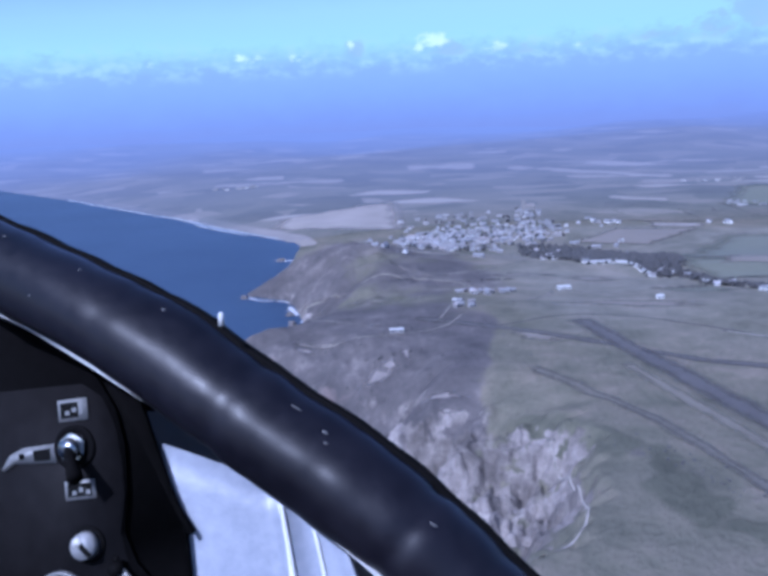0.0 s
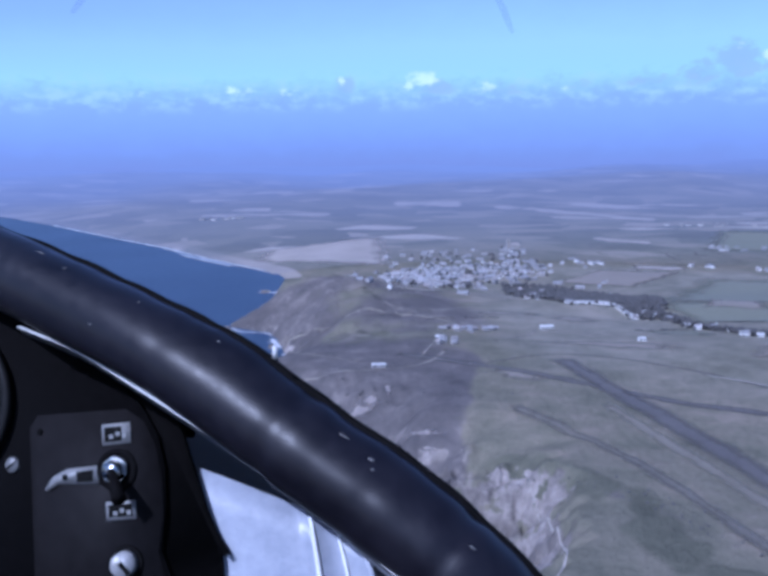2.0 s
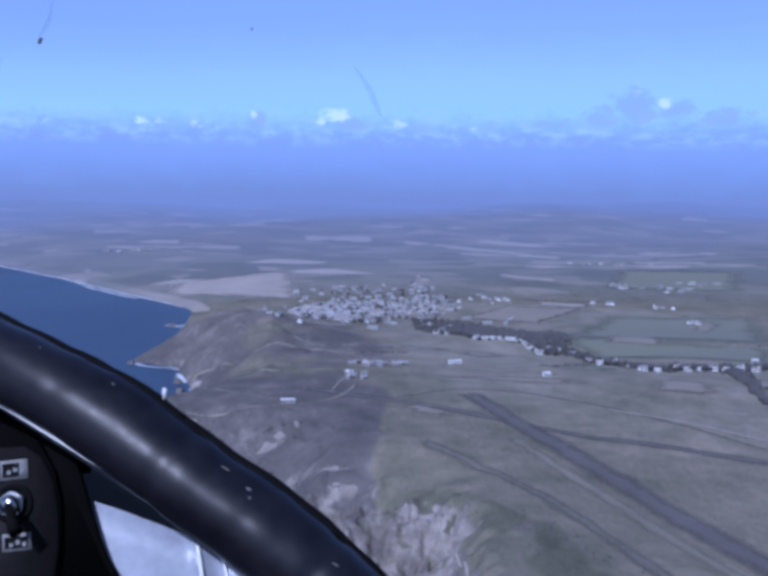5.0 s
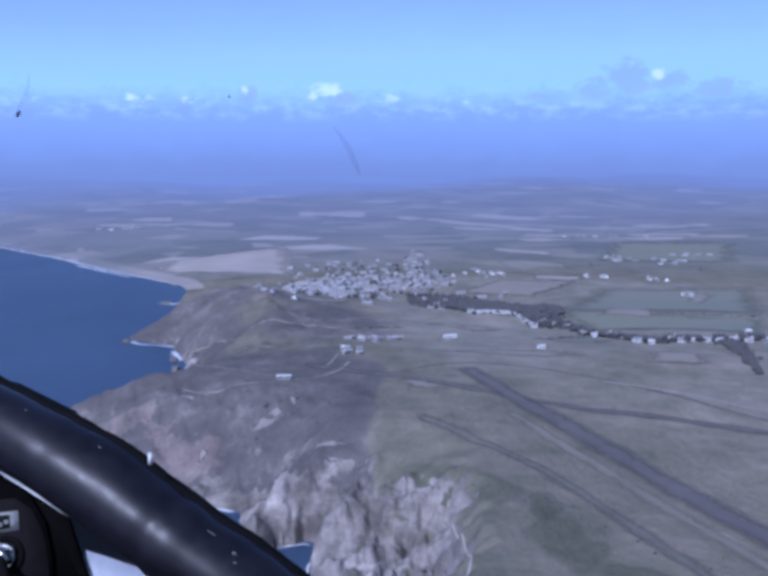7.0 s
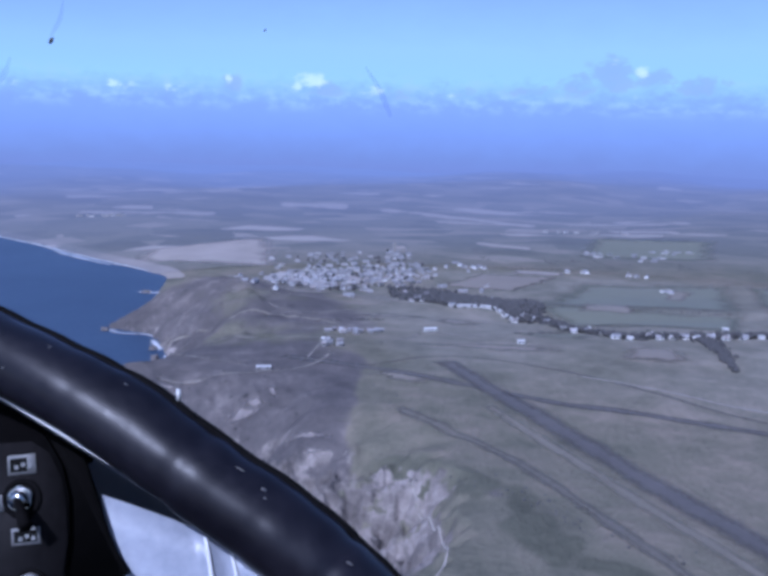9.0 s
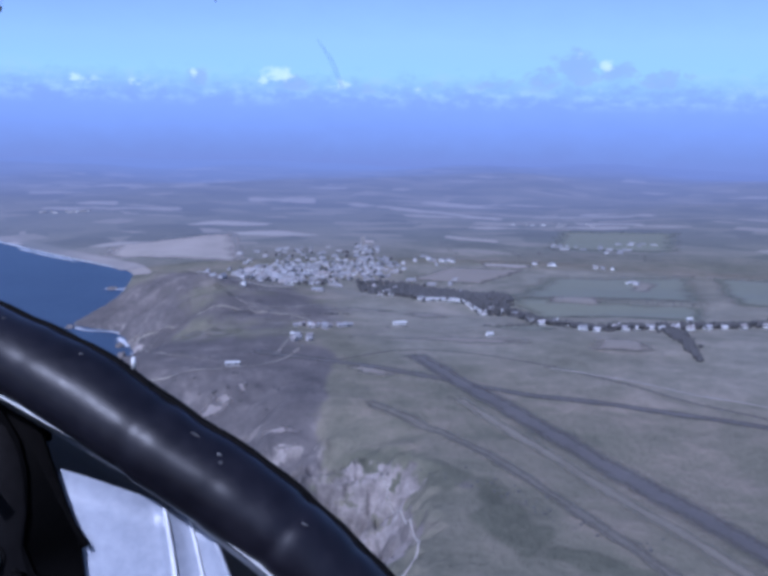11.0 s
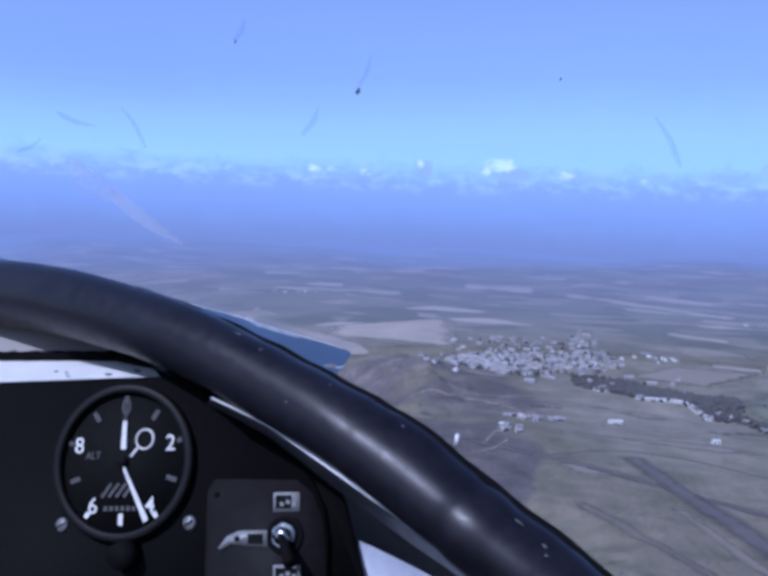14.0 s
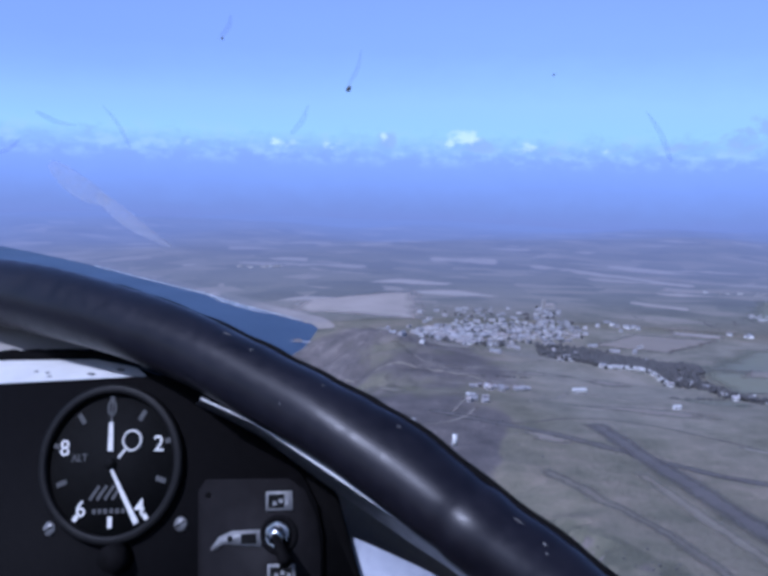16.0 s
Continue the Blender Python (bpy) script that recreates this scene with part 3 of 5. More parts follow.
asphalt = soft_edge(surface("old_asphalt", (0.056, 0.051, 0.049), (0.084, 0.077, 0.073), 0.9, 0.03, space="Object", bump=0.05), 0.05, 0.85)
strip_mat = soft_edge(surface("mown_strip", (0.120, 0.108, 0.086), (0.142, 0.127, 0.102), 0.95, 0.02), 0.1, 0.95)
track_mat = soft_edge(surface("worn_track", (0.080, 0.073, 0.061), (0.104, 0.095, 0.080), 0.95, 0.04), 0.15, 1.1)
road_mat = soft_edge(surface("pale_road", (0.17, 0.155, 0.14), (0.26, 0.235, 0.21), 0.9, 0.05), 0.05, 0.6)
foam_mat = soft_edge(surface("sea_foam", (0.24, 0.26, 0.29), (0.52, 0.53, 0.56), 0.7, 0.05), 0.1, 0.8)
RUN = [(66, 664), (90, 593), (129, 490), (166, 391), (226, 231), (281, 85)]
lay("runway", ribbon(RUN, 20, 0.5, 4, 0.10), asphalt, "wide dark asphalt runway of a clifftop airfield", "runway")
lay("grass_strip", ribbon([(x - 20, y - 8) for x, y in [(104, 556)] + RUN[2:]], 12, 0.35, 4, 0.5), strip_mat, "pale mown grass strip beside the runway", "grass strip")
lay("perimeter_track", ribbon([(22, 548), (42, 518), (55, 497), (68, 477), (88, 443), (106, 403), (120, 366), (132, 334), (150, 285), (180, 200)], 11.0, 0.45, 4, 0.45), track_mat, "worn dark perimeter track of the airfield", "track")
lay("cross_runway", ribbon([(-70, 668), (-1, 642), (45, 615), (99, 578), (142, 549), (201, 524), (240, 502), (330, 455)], 10, 0.42, 4, 0.3), asphalt, "dark disused cross runway of the airfield", "runway")
lay("taxi_loop", ribbon([(-10, 640), (19, 655), (48, 671), (82, 677), (121, 661), (163, 633), (198, 598), (249, 534), (330, 455)], 4.5, 0.4, 4, 0.6), track_mat, "worn dark taxi loop round the runway end", "track")
lay("airfield_road", ribbon([(165, 622), (193, 605), (222, 583), (258, 554), (340, 492)], 3.2, 0.45, 4, 0.5), road_mat, "thin pale road across the airfield", "road")
verge_mat = soft_edge(surface("worn_verge", (0.125, 0.112, 0.096), (0.20, 0.178, 0.155), 0.95, 0.06), 0.1, 0.9)
lay("coast_road", ribbon([(-165, 626), (-145, 615), (-117, 609), (-88, 616), (-55, 631), (-37, 650), (-26, 684)], 3.2, 0.45, 4, 0.8), verge_mat, "pale gravel track along the clifftop heath", "road")
lay("town_road", ribbon([(-130, 1015), (-51, 1030), (30, 1090), (70, 1100)], 4, 0.6, 8, 0.2), road_mat, "pale road along the foot of the seaside town", "road")
lay("quarry_track", ribbon([(28, 446), (30, 437), (36, 408), (39, 375), (40, 345), (36, 326), (26, 312), (10, 298)], 1.2, 0.5, 3, 0.5), road_mat, "pale dirt track beside the old quarry", "track")

field_mat = soft_edge(varied("field_soil", [(0.105, 0.112, 0.082), (0.125, 0.126, 0.098), (0.098, 0.106, 0.080), (0.14, 0.13, 0.105), (0.19, 0.168, 0.142), (0.115, 0.116, 0.09), (0.28, 0.25, 0.22)], 0.95, 0.02, 0.4), 0.05, 0.6)
green_mat = soft_edge(surface("green_pasture", (0.099, 0.103, 0.076), (0.122, 0.122, 0.094), 0.95, 0.012, bump=0.3), 0.03, 0.75)
pale_mat = soft_edge(surface("pale_stubble", (0.165, 0.146, 0.13), (0.26, 0.232, 0.21), 0.95, 0.015, bump=0.3), 0.05, 0.6)
tan_mat = soft_edge(surface("tan_grass", (0.118, 0.104, 0.085), (0.178, 0.153, 0.130), 0.95, 0.015, bump=0.3), 0.05, 0.6)
bare_mat = soft_edge(surface("bare_stony_soil", (0.120, 0.105, 0.100), (0.19, 0.168, 0.160), 0.95, 0.12, bump=0.3), 0.05, 0.6)
dune_mat = soft_edge(surface("pale_dune_grass", (0.155, 0.137, 0.122), (0.265, 0.234, 0.214), 0.95, 0.012, bump=0.3), 0.0, 0.7)
heath_grass = soft_edge(surface("heath_grass", (0.112, 0.100, 0.084), (0.160, 0.140, 0.118), 0.95, 0.03, bump=0.3), 0.05, 0.6)
FIELDS = [(dune_mat, "pale sandy field behind the beach", [(-150, 1440), (-215, 1860), (-452, 1655), (-445, 1568)]),
          (pale_mat, "pale stubble field behind the town", [(250, 1386), (250, 1448), (352, 1408), (330, 1367)]),
          (tan_mat, "tan winter field above the valley", [(112, 1255), (190, 1375), (335, 1362), (218, 1205)]),
          (green_mat, "wide green pasture above the valley", [(200, 1030), (335, 1300), (600, 1305), (470, 960)]),
          (green_mat, "green pasture running down to the valley", [(235, 890), (205, 1020), (462, 962), (400, 830)]),
          (green_mat, "green pasture beside the valley road", [(480, 950), (612, 1300), (800, 1230), (620, 850)]),
          (green_mat, "wide green pasture beyond the farms", [(413, 1611), (529, 1934), (808, 1862), (682, 1567)]),
          (tan_mat, "oblong tan field in the green pasture", [(256, 974), (287, 1059), (341, 1009), (330, 964)]),
          (tan_mat, "tan field beside a farm", [(432, 1165), (472, 1266), (506, 1230), (444, 1125)]),
          (tan_mat, "tan field below the valley road", [(211, 669), (242, 722), (281, 709), (280, 660)])]
for material, label, quad in FIELDS:
    lay("field", drape(quad, 1.1 if material is tan_mat else 0.8, 14, 60.0 if material is dune_mat else 24.0), material, label, "field", group="fields")

# paths and bare patches on the headland and heath
rng = random.Random(21)
for a, b, w in (((-210, 860), (20, 905), 2.0), ((-150, 760), (-30, 742), 1.8), ((-190, 980), (10, 960), 2.2), ((-60, 880), (40, 1010), 2.0), ((-120, 930), (-20, 850), 1.6), ((-170, 700), (-90, 640), 1.8),
                ((-36, 770), (-50, 650), 1.6), ((60, 800), (140, 770), 2.2), ((-200, 1080), (-60, 1040), 2.4), ((10, 720), (55, 800), 2.0)):
    mid = ((a[0] + b[0]) / 2 + rng.uniform(-16, 16), (a[1] + b[1]) / 2 + rng.uniform(-16, 16))
    lay("footpath", ribbon([a, mid, b], w * 1.7, 0.35, 5, 0.9), verge_mat, "thin worn footpath across the heath", "footpath", group="footpaths")
lay("footpath", ribbon([(-228, 925), (-212, 912), (-190, 896), (-152, 882), (-101, 877), (-46, 858), (-20, 830)], 7, 0.35, 4, 0.9), heath_grass, "broad worn grassy path round the headland hill", "footpath", group="footpaths")
for x, y, w, l in ((-88, 570, 14, 6.5), (-80, 578, 9, 4.5), (-35, 517, 14, 4.2), (-31, 502, 8, 1.4), (-68, 590, 4, 6), (-150, 610, 9, 3), (-128, 553, 5, 4)):
    lay("bare_patch", blob(x, y, w, l, rng.uniform(-0.4, 0.4), 0.35, int(900 + x + y)), bare_mat, "pale bare stony patch on the heath", "bare ground", group="bare patches")
for n, (x, y, w, l, turn, material) in enumerate(((-75, 1018, 45, 22, 0.1, heath_grass), (30, 902, 36, 20, 0.0, heath_grass), (120, 715, 60, 16, -0.25, heath_grass), (100, 872, 30, 22, -0.1, heath_grass), (190, 784, 36, 18, -0.4, green_mat), (30, 612, 26, 10, -0.4, heath_grass))):
    lay("rough_pasture", blob(x, y, w, l, turn, 0.25, 70 + n), material, "rough pasture between heath and airfield", "pasture", group="pastures")

# the smaller fields inland, in a jittered pattern
rng = random.Random(7)
taken = [np.mean(np.array(q), axis=0) for _, _, q in FIELDS]
for i in range(-14, 20):
    for j in range(0, 13):
        cx, cy = i * 105 + rng.uniform(-30, 30) + 20 * j % 60, 1500 + j * 82 + rng.uniform(-18, 18)
        if math.hypot(cx, cy) > 1540 or abs(math.atan2(cx, cy)) > 0.6 or shore(cx, cy) < 190 or any(math.hypot(cx - t[0], cy - t[1]) < 115 for t in taken) or (-210 < cx < 190 and cy < 1640):
            continue
        if rng.random() < 0.3:
            continue
        w, l, a = rng.uniform(35, 54), rng.uniform(26, 40), rng.uniform(-0.35, 0.35)
        quad = [(cx + (sx * w * math.cos(a) - sy * l * math.sin(a)) * rng.uniform(0.8, 1.1), cy + (sx * w * math.sin(a) + sy * l * math.cos(a)) * rng.uniform(0.8, 1.1)) for sx, sy in ((-1, -1), (-1, 1), (1, 1), (1, -1))]
        lay("field", drape(quad, 1.0, 16), field_mat, "small walled winter field inland", "field", group="fields")

# surf along the coast
SURF = [([(-1240, 2282), (-920, 1977), (-710, 1787), (-545, 1614), (-385, 1462)], 12), ([(-640, 1690), (-560, 1605), (-470, 1520)], 8), ([(-320, 1005), (-300, 988), (-262, 982), (-246, 962)], 6),
        ([(-252, 958), (-240, 930), (-228, 908)], 8), ([(-326, 1012), (-318, 1004), (-306, 1000)], 7), ([(-222, 890), (-212, 868), (-214, 830)], 5), ([(-160, 534), (-120, 524), (-96, 514)], 4), ([(-352, 1262), (-330, 1250), (-312, 1262)], 13), ([(-138, 528), (-122, 519), (-107, 512)], 3.2), ([(-97, 478), (-94, 462), (-86, 454), (-76, 447), (-68, 455)], 2.6), ([(-68, 465), (-58, 468), (-50, 473), (-41, 468)], 2.2), ([(-42, 452), (-46, 440), (-39, 424)], 2.0), ([(-56, 433), (-52, 428), (-50, 421)], 5)]
for line, w in SURF:
    s = ribbon(line, w, 0, 3, 1.1)
    s[0][:, 2] = 0.35
    lay("surf", s, foam_mat, "white surf breaking along the shore", "surf", kind="stuff")


rock_mat = surface("dark_sea_rock", (0.06, 0.055, 0.055), (0.14, 0.125, 0.12), 0.9, 0.15, bump=0.4)
for x, y, r, h, seed in ((-322, 1002, 5, 4, 1), (-338, 1256, 7, 4, 2), (-240, 912, 5, 5, 3), (-226, 868, 5, 6, 4), (-55, 427, 2.2, 4, 5), (-150, 522, 6, 6, 6), (-300, 1150, 8, 5, 7)):
    rs = np.random.RandomState(seed)
    bm = bmesh.new()
    bmesh.ops.create_icosphere(bm, subdivisions=3, radius=1)
    for v in bm.verts:
        k = 1 + 0.45 * noise.noise(v.co * 1.7 + Vector((seed * 5, 0, 0))) + 0.22 * noise.noise(v.co * 4.5 + Vector((0, seed * 3, 0)))
        v.co = Vector((x + v.co.x * r * k, y + v.co.y * r * 0.8 * k, max(-3, v.co.z * h * k)))
    me = bpy.data.meshes.new("sea_rock")
    bm.to_mesh(me)
    bm.free()
    thing("sea_rock", me, rock_mat, "dark jagged rock standing in the surf", "rock", "sea rocks")


# ---- houses ----
def house_shape(l, w, h, roof, chimney, material, roof_material):
    """Gabled house, its base at the origin: walls, overhanging roof, chimney stack, door and windows."""
    ob = empty("house", Matrix(), "", "house")
    x, y = l / 2, w / 2
    walls = ([(-x, -y, -2), (x, -y, -2), (x, y, -2), (-x, y, -2), (-x, -y, h), (x, -y, h), (x, y, h), (-x, y, h), (-x, 0, h + roof), (x, 0, h + roof)],
             [(0, 1, 5, 4), (1, 2, 6, 9, 5), (2, 3, 7, 6), (3, 0, 4, 8, 7), (3, 2, 1, 0)])
    part("wall", walls, material, ob, flat=True)
    o, k, e = 0.45, 0.22, roof / y
    zb, zt = h - o * e + 0.15, h + roof + 0.15
    X, Y = x + 0.35, y + o
    tiles = ([(-X, -Y, zb), (X, -Y, zb), (X, 0, zt), (-X, 0, zt), (-X, Y, zb), (X, Y, zb), (-X, -Y, zb + k), (X, -Y, zb + k), (X, 0, zt + k), (-X, 0, zt + k), (-X, Y, zb + k), (X, Y, zb + k)],
             [(6, 7, 8, 9), (9, 8, 11, 10), (0, 3, 2, 1), (3, 4, 5, 2), (0, 1, 7, 6), (4, 10, 11, 5), (0, 6, 9, 3), (3, 9, 10, 4), (1, 2, 8, 7), (2, 5, 11, 8)])
    roof_part = part("roof", tiles, roof_material, ob, "slate roof", flat=True)
    if chimney:
        bm = bmesh.new()
        bmesh.ops.create_cube(bm, size=1, matrix=Matrix.Translation((x - 0.6, 0, h + roof + 0.5)) @ Matrix.Diagonal((0.9, 0.7, 2.2, 1)))
        part("chimney", bm, material, roof_part, flat=True)
    for side in (-1, 1):
        for wx in (-x * 0.55, x * 0.55):
            for wz in ((1.5, 4.1) if h > 4 else (1.4,)):
                bm = bmesh.new()
                bmesh.ops.create_cube(bm, size=1, matrix=Matrix.Translation((wx, side * y, wz)) @ Matrix.Diagonal((1.5, 0.12, 1.3, 1)))
                part("window", bm, pane_mat, ob, "dark window pane", flat=True)
    return ob


wall_mat = varied("rendered_wall", [(0.23, 0.225, 0.235), (0.20, 0.195, 0.20), (0.36, 0.355, 0.36), (0.18, 0.175, 0.18), (0.24, 0.235, 0.24), (0.17, 0.168, 0.172)], 0.85, 0.2)
slate_mat = varied("roof_slate", [(0.17, 0.17, 0.18), (0.20, 0.20, 0.215), (0.27, 0.26, 0.27), (0.15, 0.148, 0.155), (0.21, 0.19, 0.185)], 0.7, 0.4)
white_mat = surface("white_render", (0.42, 0.42, 0.415), (0.60, 0.60, 0.595), 0.8, 0.3)
pane_mat = surface("dark_pane", (0.02, 0.022, 0.026), (0.05, 0.055, 0.06), 0.15, 0.5)
shed_roof = surface("pale_sheet_roof", (0.26, 0.26, 0.26), (0.40, 0.40, 0.40), 0.6, 0.3)
KINDS = [house_shape(7.5, 5.2, 2.7, 1.8, True, wall_mat, slate_mat), house_shape(13.5, 5.2, 2.7, 1.7, True, wall_mat, slate_mat), house_shape(7, 5, 2.6, 1.8, True, white_mat, slate_mat),
         house_shape(16, 6, 4.2, 2.5, False, wall_mat, slate_mat), house_shape(7.5, 5.5, 3.1, 1.7, False, white_mat, slate_mat),
         house_shape(5.5, 3.6, 2.3, 1.1, False, wall_mat, slate_mat), house_shape(11, 4.5, 2.2, 0.8, False, wall_mat, shed_roof), house_shape(6, 4.2, 2.4, 1.3, False, white_mat, shed_roof), house_shape(5.5, 3.8, 2.2, 1.1, False, wall_mat, shed_roof)]
used = set()


def place_house(kind, x, y, turn, label, group, category="house"):
    m = Matrix.Translation((x, y, float(height(x, y)))) @ Matrix.Rotation(turn, 4, "Z")
    if kind not in used:
        used.add(kind)
        ob = KINDS[kind]
        ob.matrix_basis = m
    else:
        ob = copy_thing(KINDS[kind], m)
    return tagged(ob, label, category, group)


LOOKS = ["rendered house with a grey slate roof in the town", "long terraced house with a slate roof in the town", "white bungalow with a slate roof in the town",
         "large rendered building with a slate roof in the town", "white two-storey house in the seaside town"]
def in_town(x, y):
    a = 1.0 * bump(x, y, -92, 1220, 42, 140) + 0.75 * bump(x, y, -25, 1320, 60, 110) + 1.0 * bump(x, y, 58, 1390, 46, 120) + 0.35 * bump(x, y, -75, 1550, 80, 60) + 0.4 * bump(x, y, 150, 1440, 40, 24) + 0.7 * bump(x, y, 62, 1590, 20, 80) + 0.22 * waves(x, y, 90, 77)
    return a


rng = random.Random(11)
far_town = []
spots = []
for _ in range(6000):
    x, y = rng.uniform(-190, 200), rng.uniform(985, 1700)
    if rng.random() > max(0.0, float(in_town(x, y))) ** 1.6 or any(abs(x - a) < 9 and abs(y - b) < 12 for a, b in spots) or shore(x, y) < 30:
        continue
    if x > 40 and y < 1090 or (x > 20 and y < 1130 and x < 40):
        continue
    if y > 1400 and abs(x - 66) > 30 and rng.random() < 0.45:
        continue
    spots.append((x, y))
    if y > 1350 or len(spots) - len(far_town) > 195:
        far_town.append((x, y))
        continue
    kind = rng.choices(range(5), (4, 6, 2, 1.0, 1.2))[0]
    turn = 0.25 * float(waves(x, y, 220, 61)) * 3 + rng.choice((0, 0, 0, math.pi / 2)) + rng.uniform(-0.15, 0.15)
    place_house(kind, x, y, turn, LOOKS[kind], "town houses")
    if len(spots) >= 300:
        break



def house_crowd(name, places, label):
    """Many small gabled houses too far to tell apart, in one mesh: walls and roofs."""
    verts, walls, roofs = [], [], []
    for x, y in places:
        l, w, h, rf = rng.uniform(3.6, 6.2), rng.uniform(2.7, 3.3), rng.uniform(2.2, 3.5), rng.uniform(1.3, 1.9)
        a = rng.choice((0, 0, 1.57)) + rng.uniform(-0.3, 0.3)
        o, z, c, n = len(verts), float(height(x, y)), math.cos(a), math.sin(a)
        for u, v, t in ((-l, -w, -2), (l, -w, -2), (l, w, -2), (-l, w, -2), (-l, -w, h), (l, -w, h), (l, w, h), (-l, w, h), (-l, 0, h + rf), (l, 0, h + rf),
                        (-l - .3, -w - .4, h - .1), (l + .3, -w - .4, h - .1), (l + .3, 0, h + rf + .2), (-l - .3, 0, h + rf + .2), (-l - .3, w + .4, h - .1), (l + .3, w + .4, h - .1)):
            verts.append((x + u * c - v * n, y + u * n + v * c, z + t))
        walls += [tuple(o + i for i in f) for f in ((0, 1, 5, 4), (1, 2, 6, 9, 5), (2, 3, 7, 6), (3, 0, 4, 8, 7))]
        roofs += [tuple(o + i for i in f) for f in ((10, 11, 12, 13), (13, 12, 15, 14))]
    me = mesh_of(name, verts, walls + roofs)
    ob = thing(name, me, crowd_wall, label, "houses", kind="stuff")
    me.materials.append(crowd_roof)
    me.polygons.foreach_set("material_index", [0] * len(walls) + [1] * len(roofs))
    return ob


def island_tones(name, *stops):
    m, t, b = nodes_of(name)
    rnd = t.nodes.new("ShaderNodeNewGeometry").outputs["Random Per Island"]
    t.links.new(ramp(t, rnd, *stops), b.inputs["Base Color"])
    b.inputs["Roughness"].default_value = 0.85
    return m


crowd_wall = island_tones("far_walls", (0.0, (0.17, 0.168, 0.172)), (0.6, (0.22, 0.217, 0.222)), (1.0, (0.36, 0.355, 0.36)))
crowd_roof = island_tones("far_roofs", (0.0, (0.14, 0.14, 0.15)), (0.6, (0.18, 0.18, 0.19)), (1.0, (0.25, 0.24, 0.24)))
house_crowd("far_town_houses", far_town, "crowded pale houses climbing the hill behind town")

VALLEY = [(61, 1027), (106, 986), (157, 984), (176, 936), (214, 936), (206, 830), (240, 786), (256, 768), (288, 780), (328, 787), (357, 783), (420, 800), (480, 815)]
COTTAGES = [(61, 1027), (73, 1020), (106, 986), (167, 955), (176, 936), (188, 954), (201, 949), (213, 936), (207, 832), (213, 816), (229, 818), (239, 800), (243, 772), (257, 768), (283, 788), (289, 778),
            (303, 784), (315, 785), (329, 787), (344, 790), (357, 782), (385, 850), (375, 786), (396, 792), (420, 799), (446, 806), (470, 812)]
for i, (x, y) in enumerate(COTTAGES):
    place_house((2, 7, 4, 7, 2)[i % 5], x + rng.uniform(-1.5, 1.5), y, (0.1, -0.25, 0.3, 0.0)[i % 4], "white house among trees along the valley road", "valley houses")
TERRACE = spline([(113, 983, 0), (133, 987, 0), (150, 985, 0), (160, 974, 0), (168, 953, 0), (175, 938, 0)], 40)
walked = np.concatenate([[0], np.cumsum(np.linalg.norm(np.diff(TERRACE, axis=0), axis=1))])
for along in np.arange(2.0, walked[-1], 6.15):
    (x, y), (nx, ny) = [[float(np.interp(along + more, walked, TERRACE[:, c])) for c in (0, 1)] for more in (0, 1)]
    place_house(7, x, y, math.atan2(ny - y, nx - x), "white terraced cottage along the valley road", "valley houses")
for cx, cy, n, sx, sy, label, grp in ((-28, 708, 8, 13, 20, "small house of a clifftop hamlet", "hamlet houses"), (-12, 785, 13, 30, 18, "small house of a clifftop hamlet", "hamlet houses"),
                                      (8, 790, 4, 14, 9, "small house of a clifftop hamlet", "hamlet houses"), (465, 1640, 7, 34, 40, "farm building with a slate roof inland", "farm buildings"),
                                      (560, 1600, 7, 50, 50, "farm building with a slate roof inland", "farm buildings"), (640, 1680, 5, 45, 25, "farm building with a slate roof inland", "farm buildings"),
                                      (466, 1385, 4, 16, 12, "farm building with a slate roof inland", "farm buildings"), (467, 1228, 4, 14, 9, "white farmhouse beside a tan field", "farm buildings"),
                                      (371, 1415, 4, 20, 9, "farm building with a slate roof inland", "farm buildings"), (-700, 2175, 9, 70, 20, "pale building on the far dunes", "far buildings"),
                                      (540, 2050, 9, 120, 60, "farm building with a slate roof inland", "farm buildings"), (190, 1450, 7, 30, 20, "rendered house at the edge of town", "town houses")):
    if cy > 1500:
        house_crowd("far_farms", [(cx + rng.uniform(-sx, sx), cy + rng.uniform(-sy, sy)) for i in range(n + 3)], label.replace("building", "buildings"))
        continue
    for i in range(n):
        x, y = cx + rng.uniform(-sx, sx), cy + rng.uniform(-sy, sy)
        place_house(rng.choice((5, 5, 8, 5)) if grp == "hamlet houses" else rng.choice((0, 2, 4, 4)), x, y, rng.uniform(0, 3), label, grp)
place_house(7, 63, 807, 0.1, "bright white house beside the airfield road", "airfield buildings")
place_house(7, 70, 811, 0.1, "white outbuilding beside the airfield road", "airfield buildings")
place_house(7, 144, 734, 0.2, "small white hut with a dark roof on open grass", "airfield buildings")
place_house(6, -79, 628, 0.15, "long pale barn on the clifftop heath", "airfield buildings")
place_house(4, -150, 1460, 0.4, "white house at the edge of the dunes", "town houses")

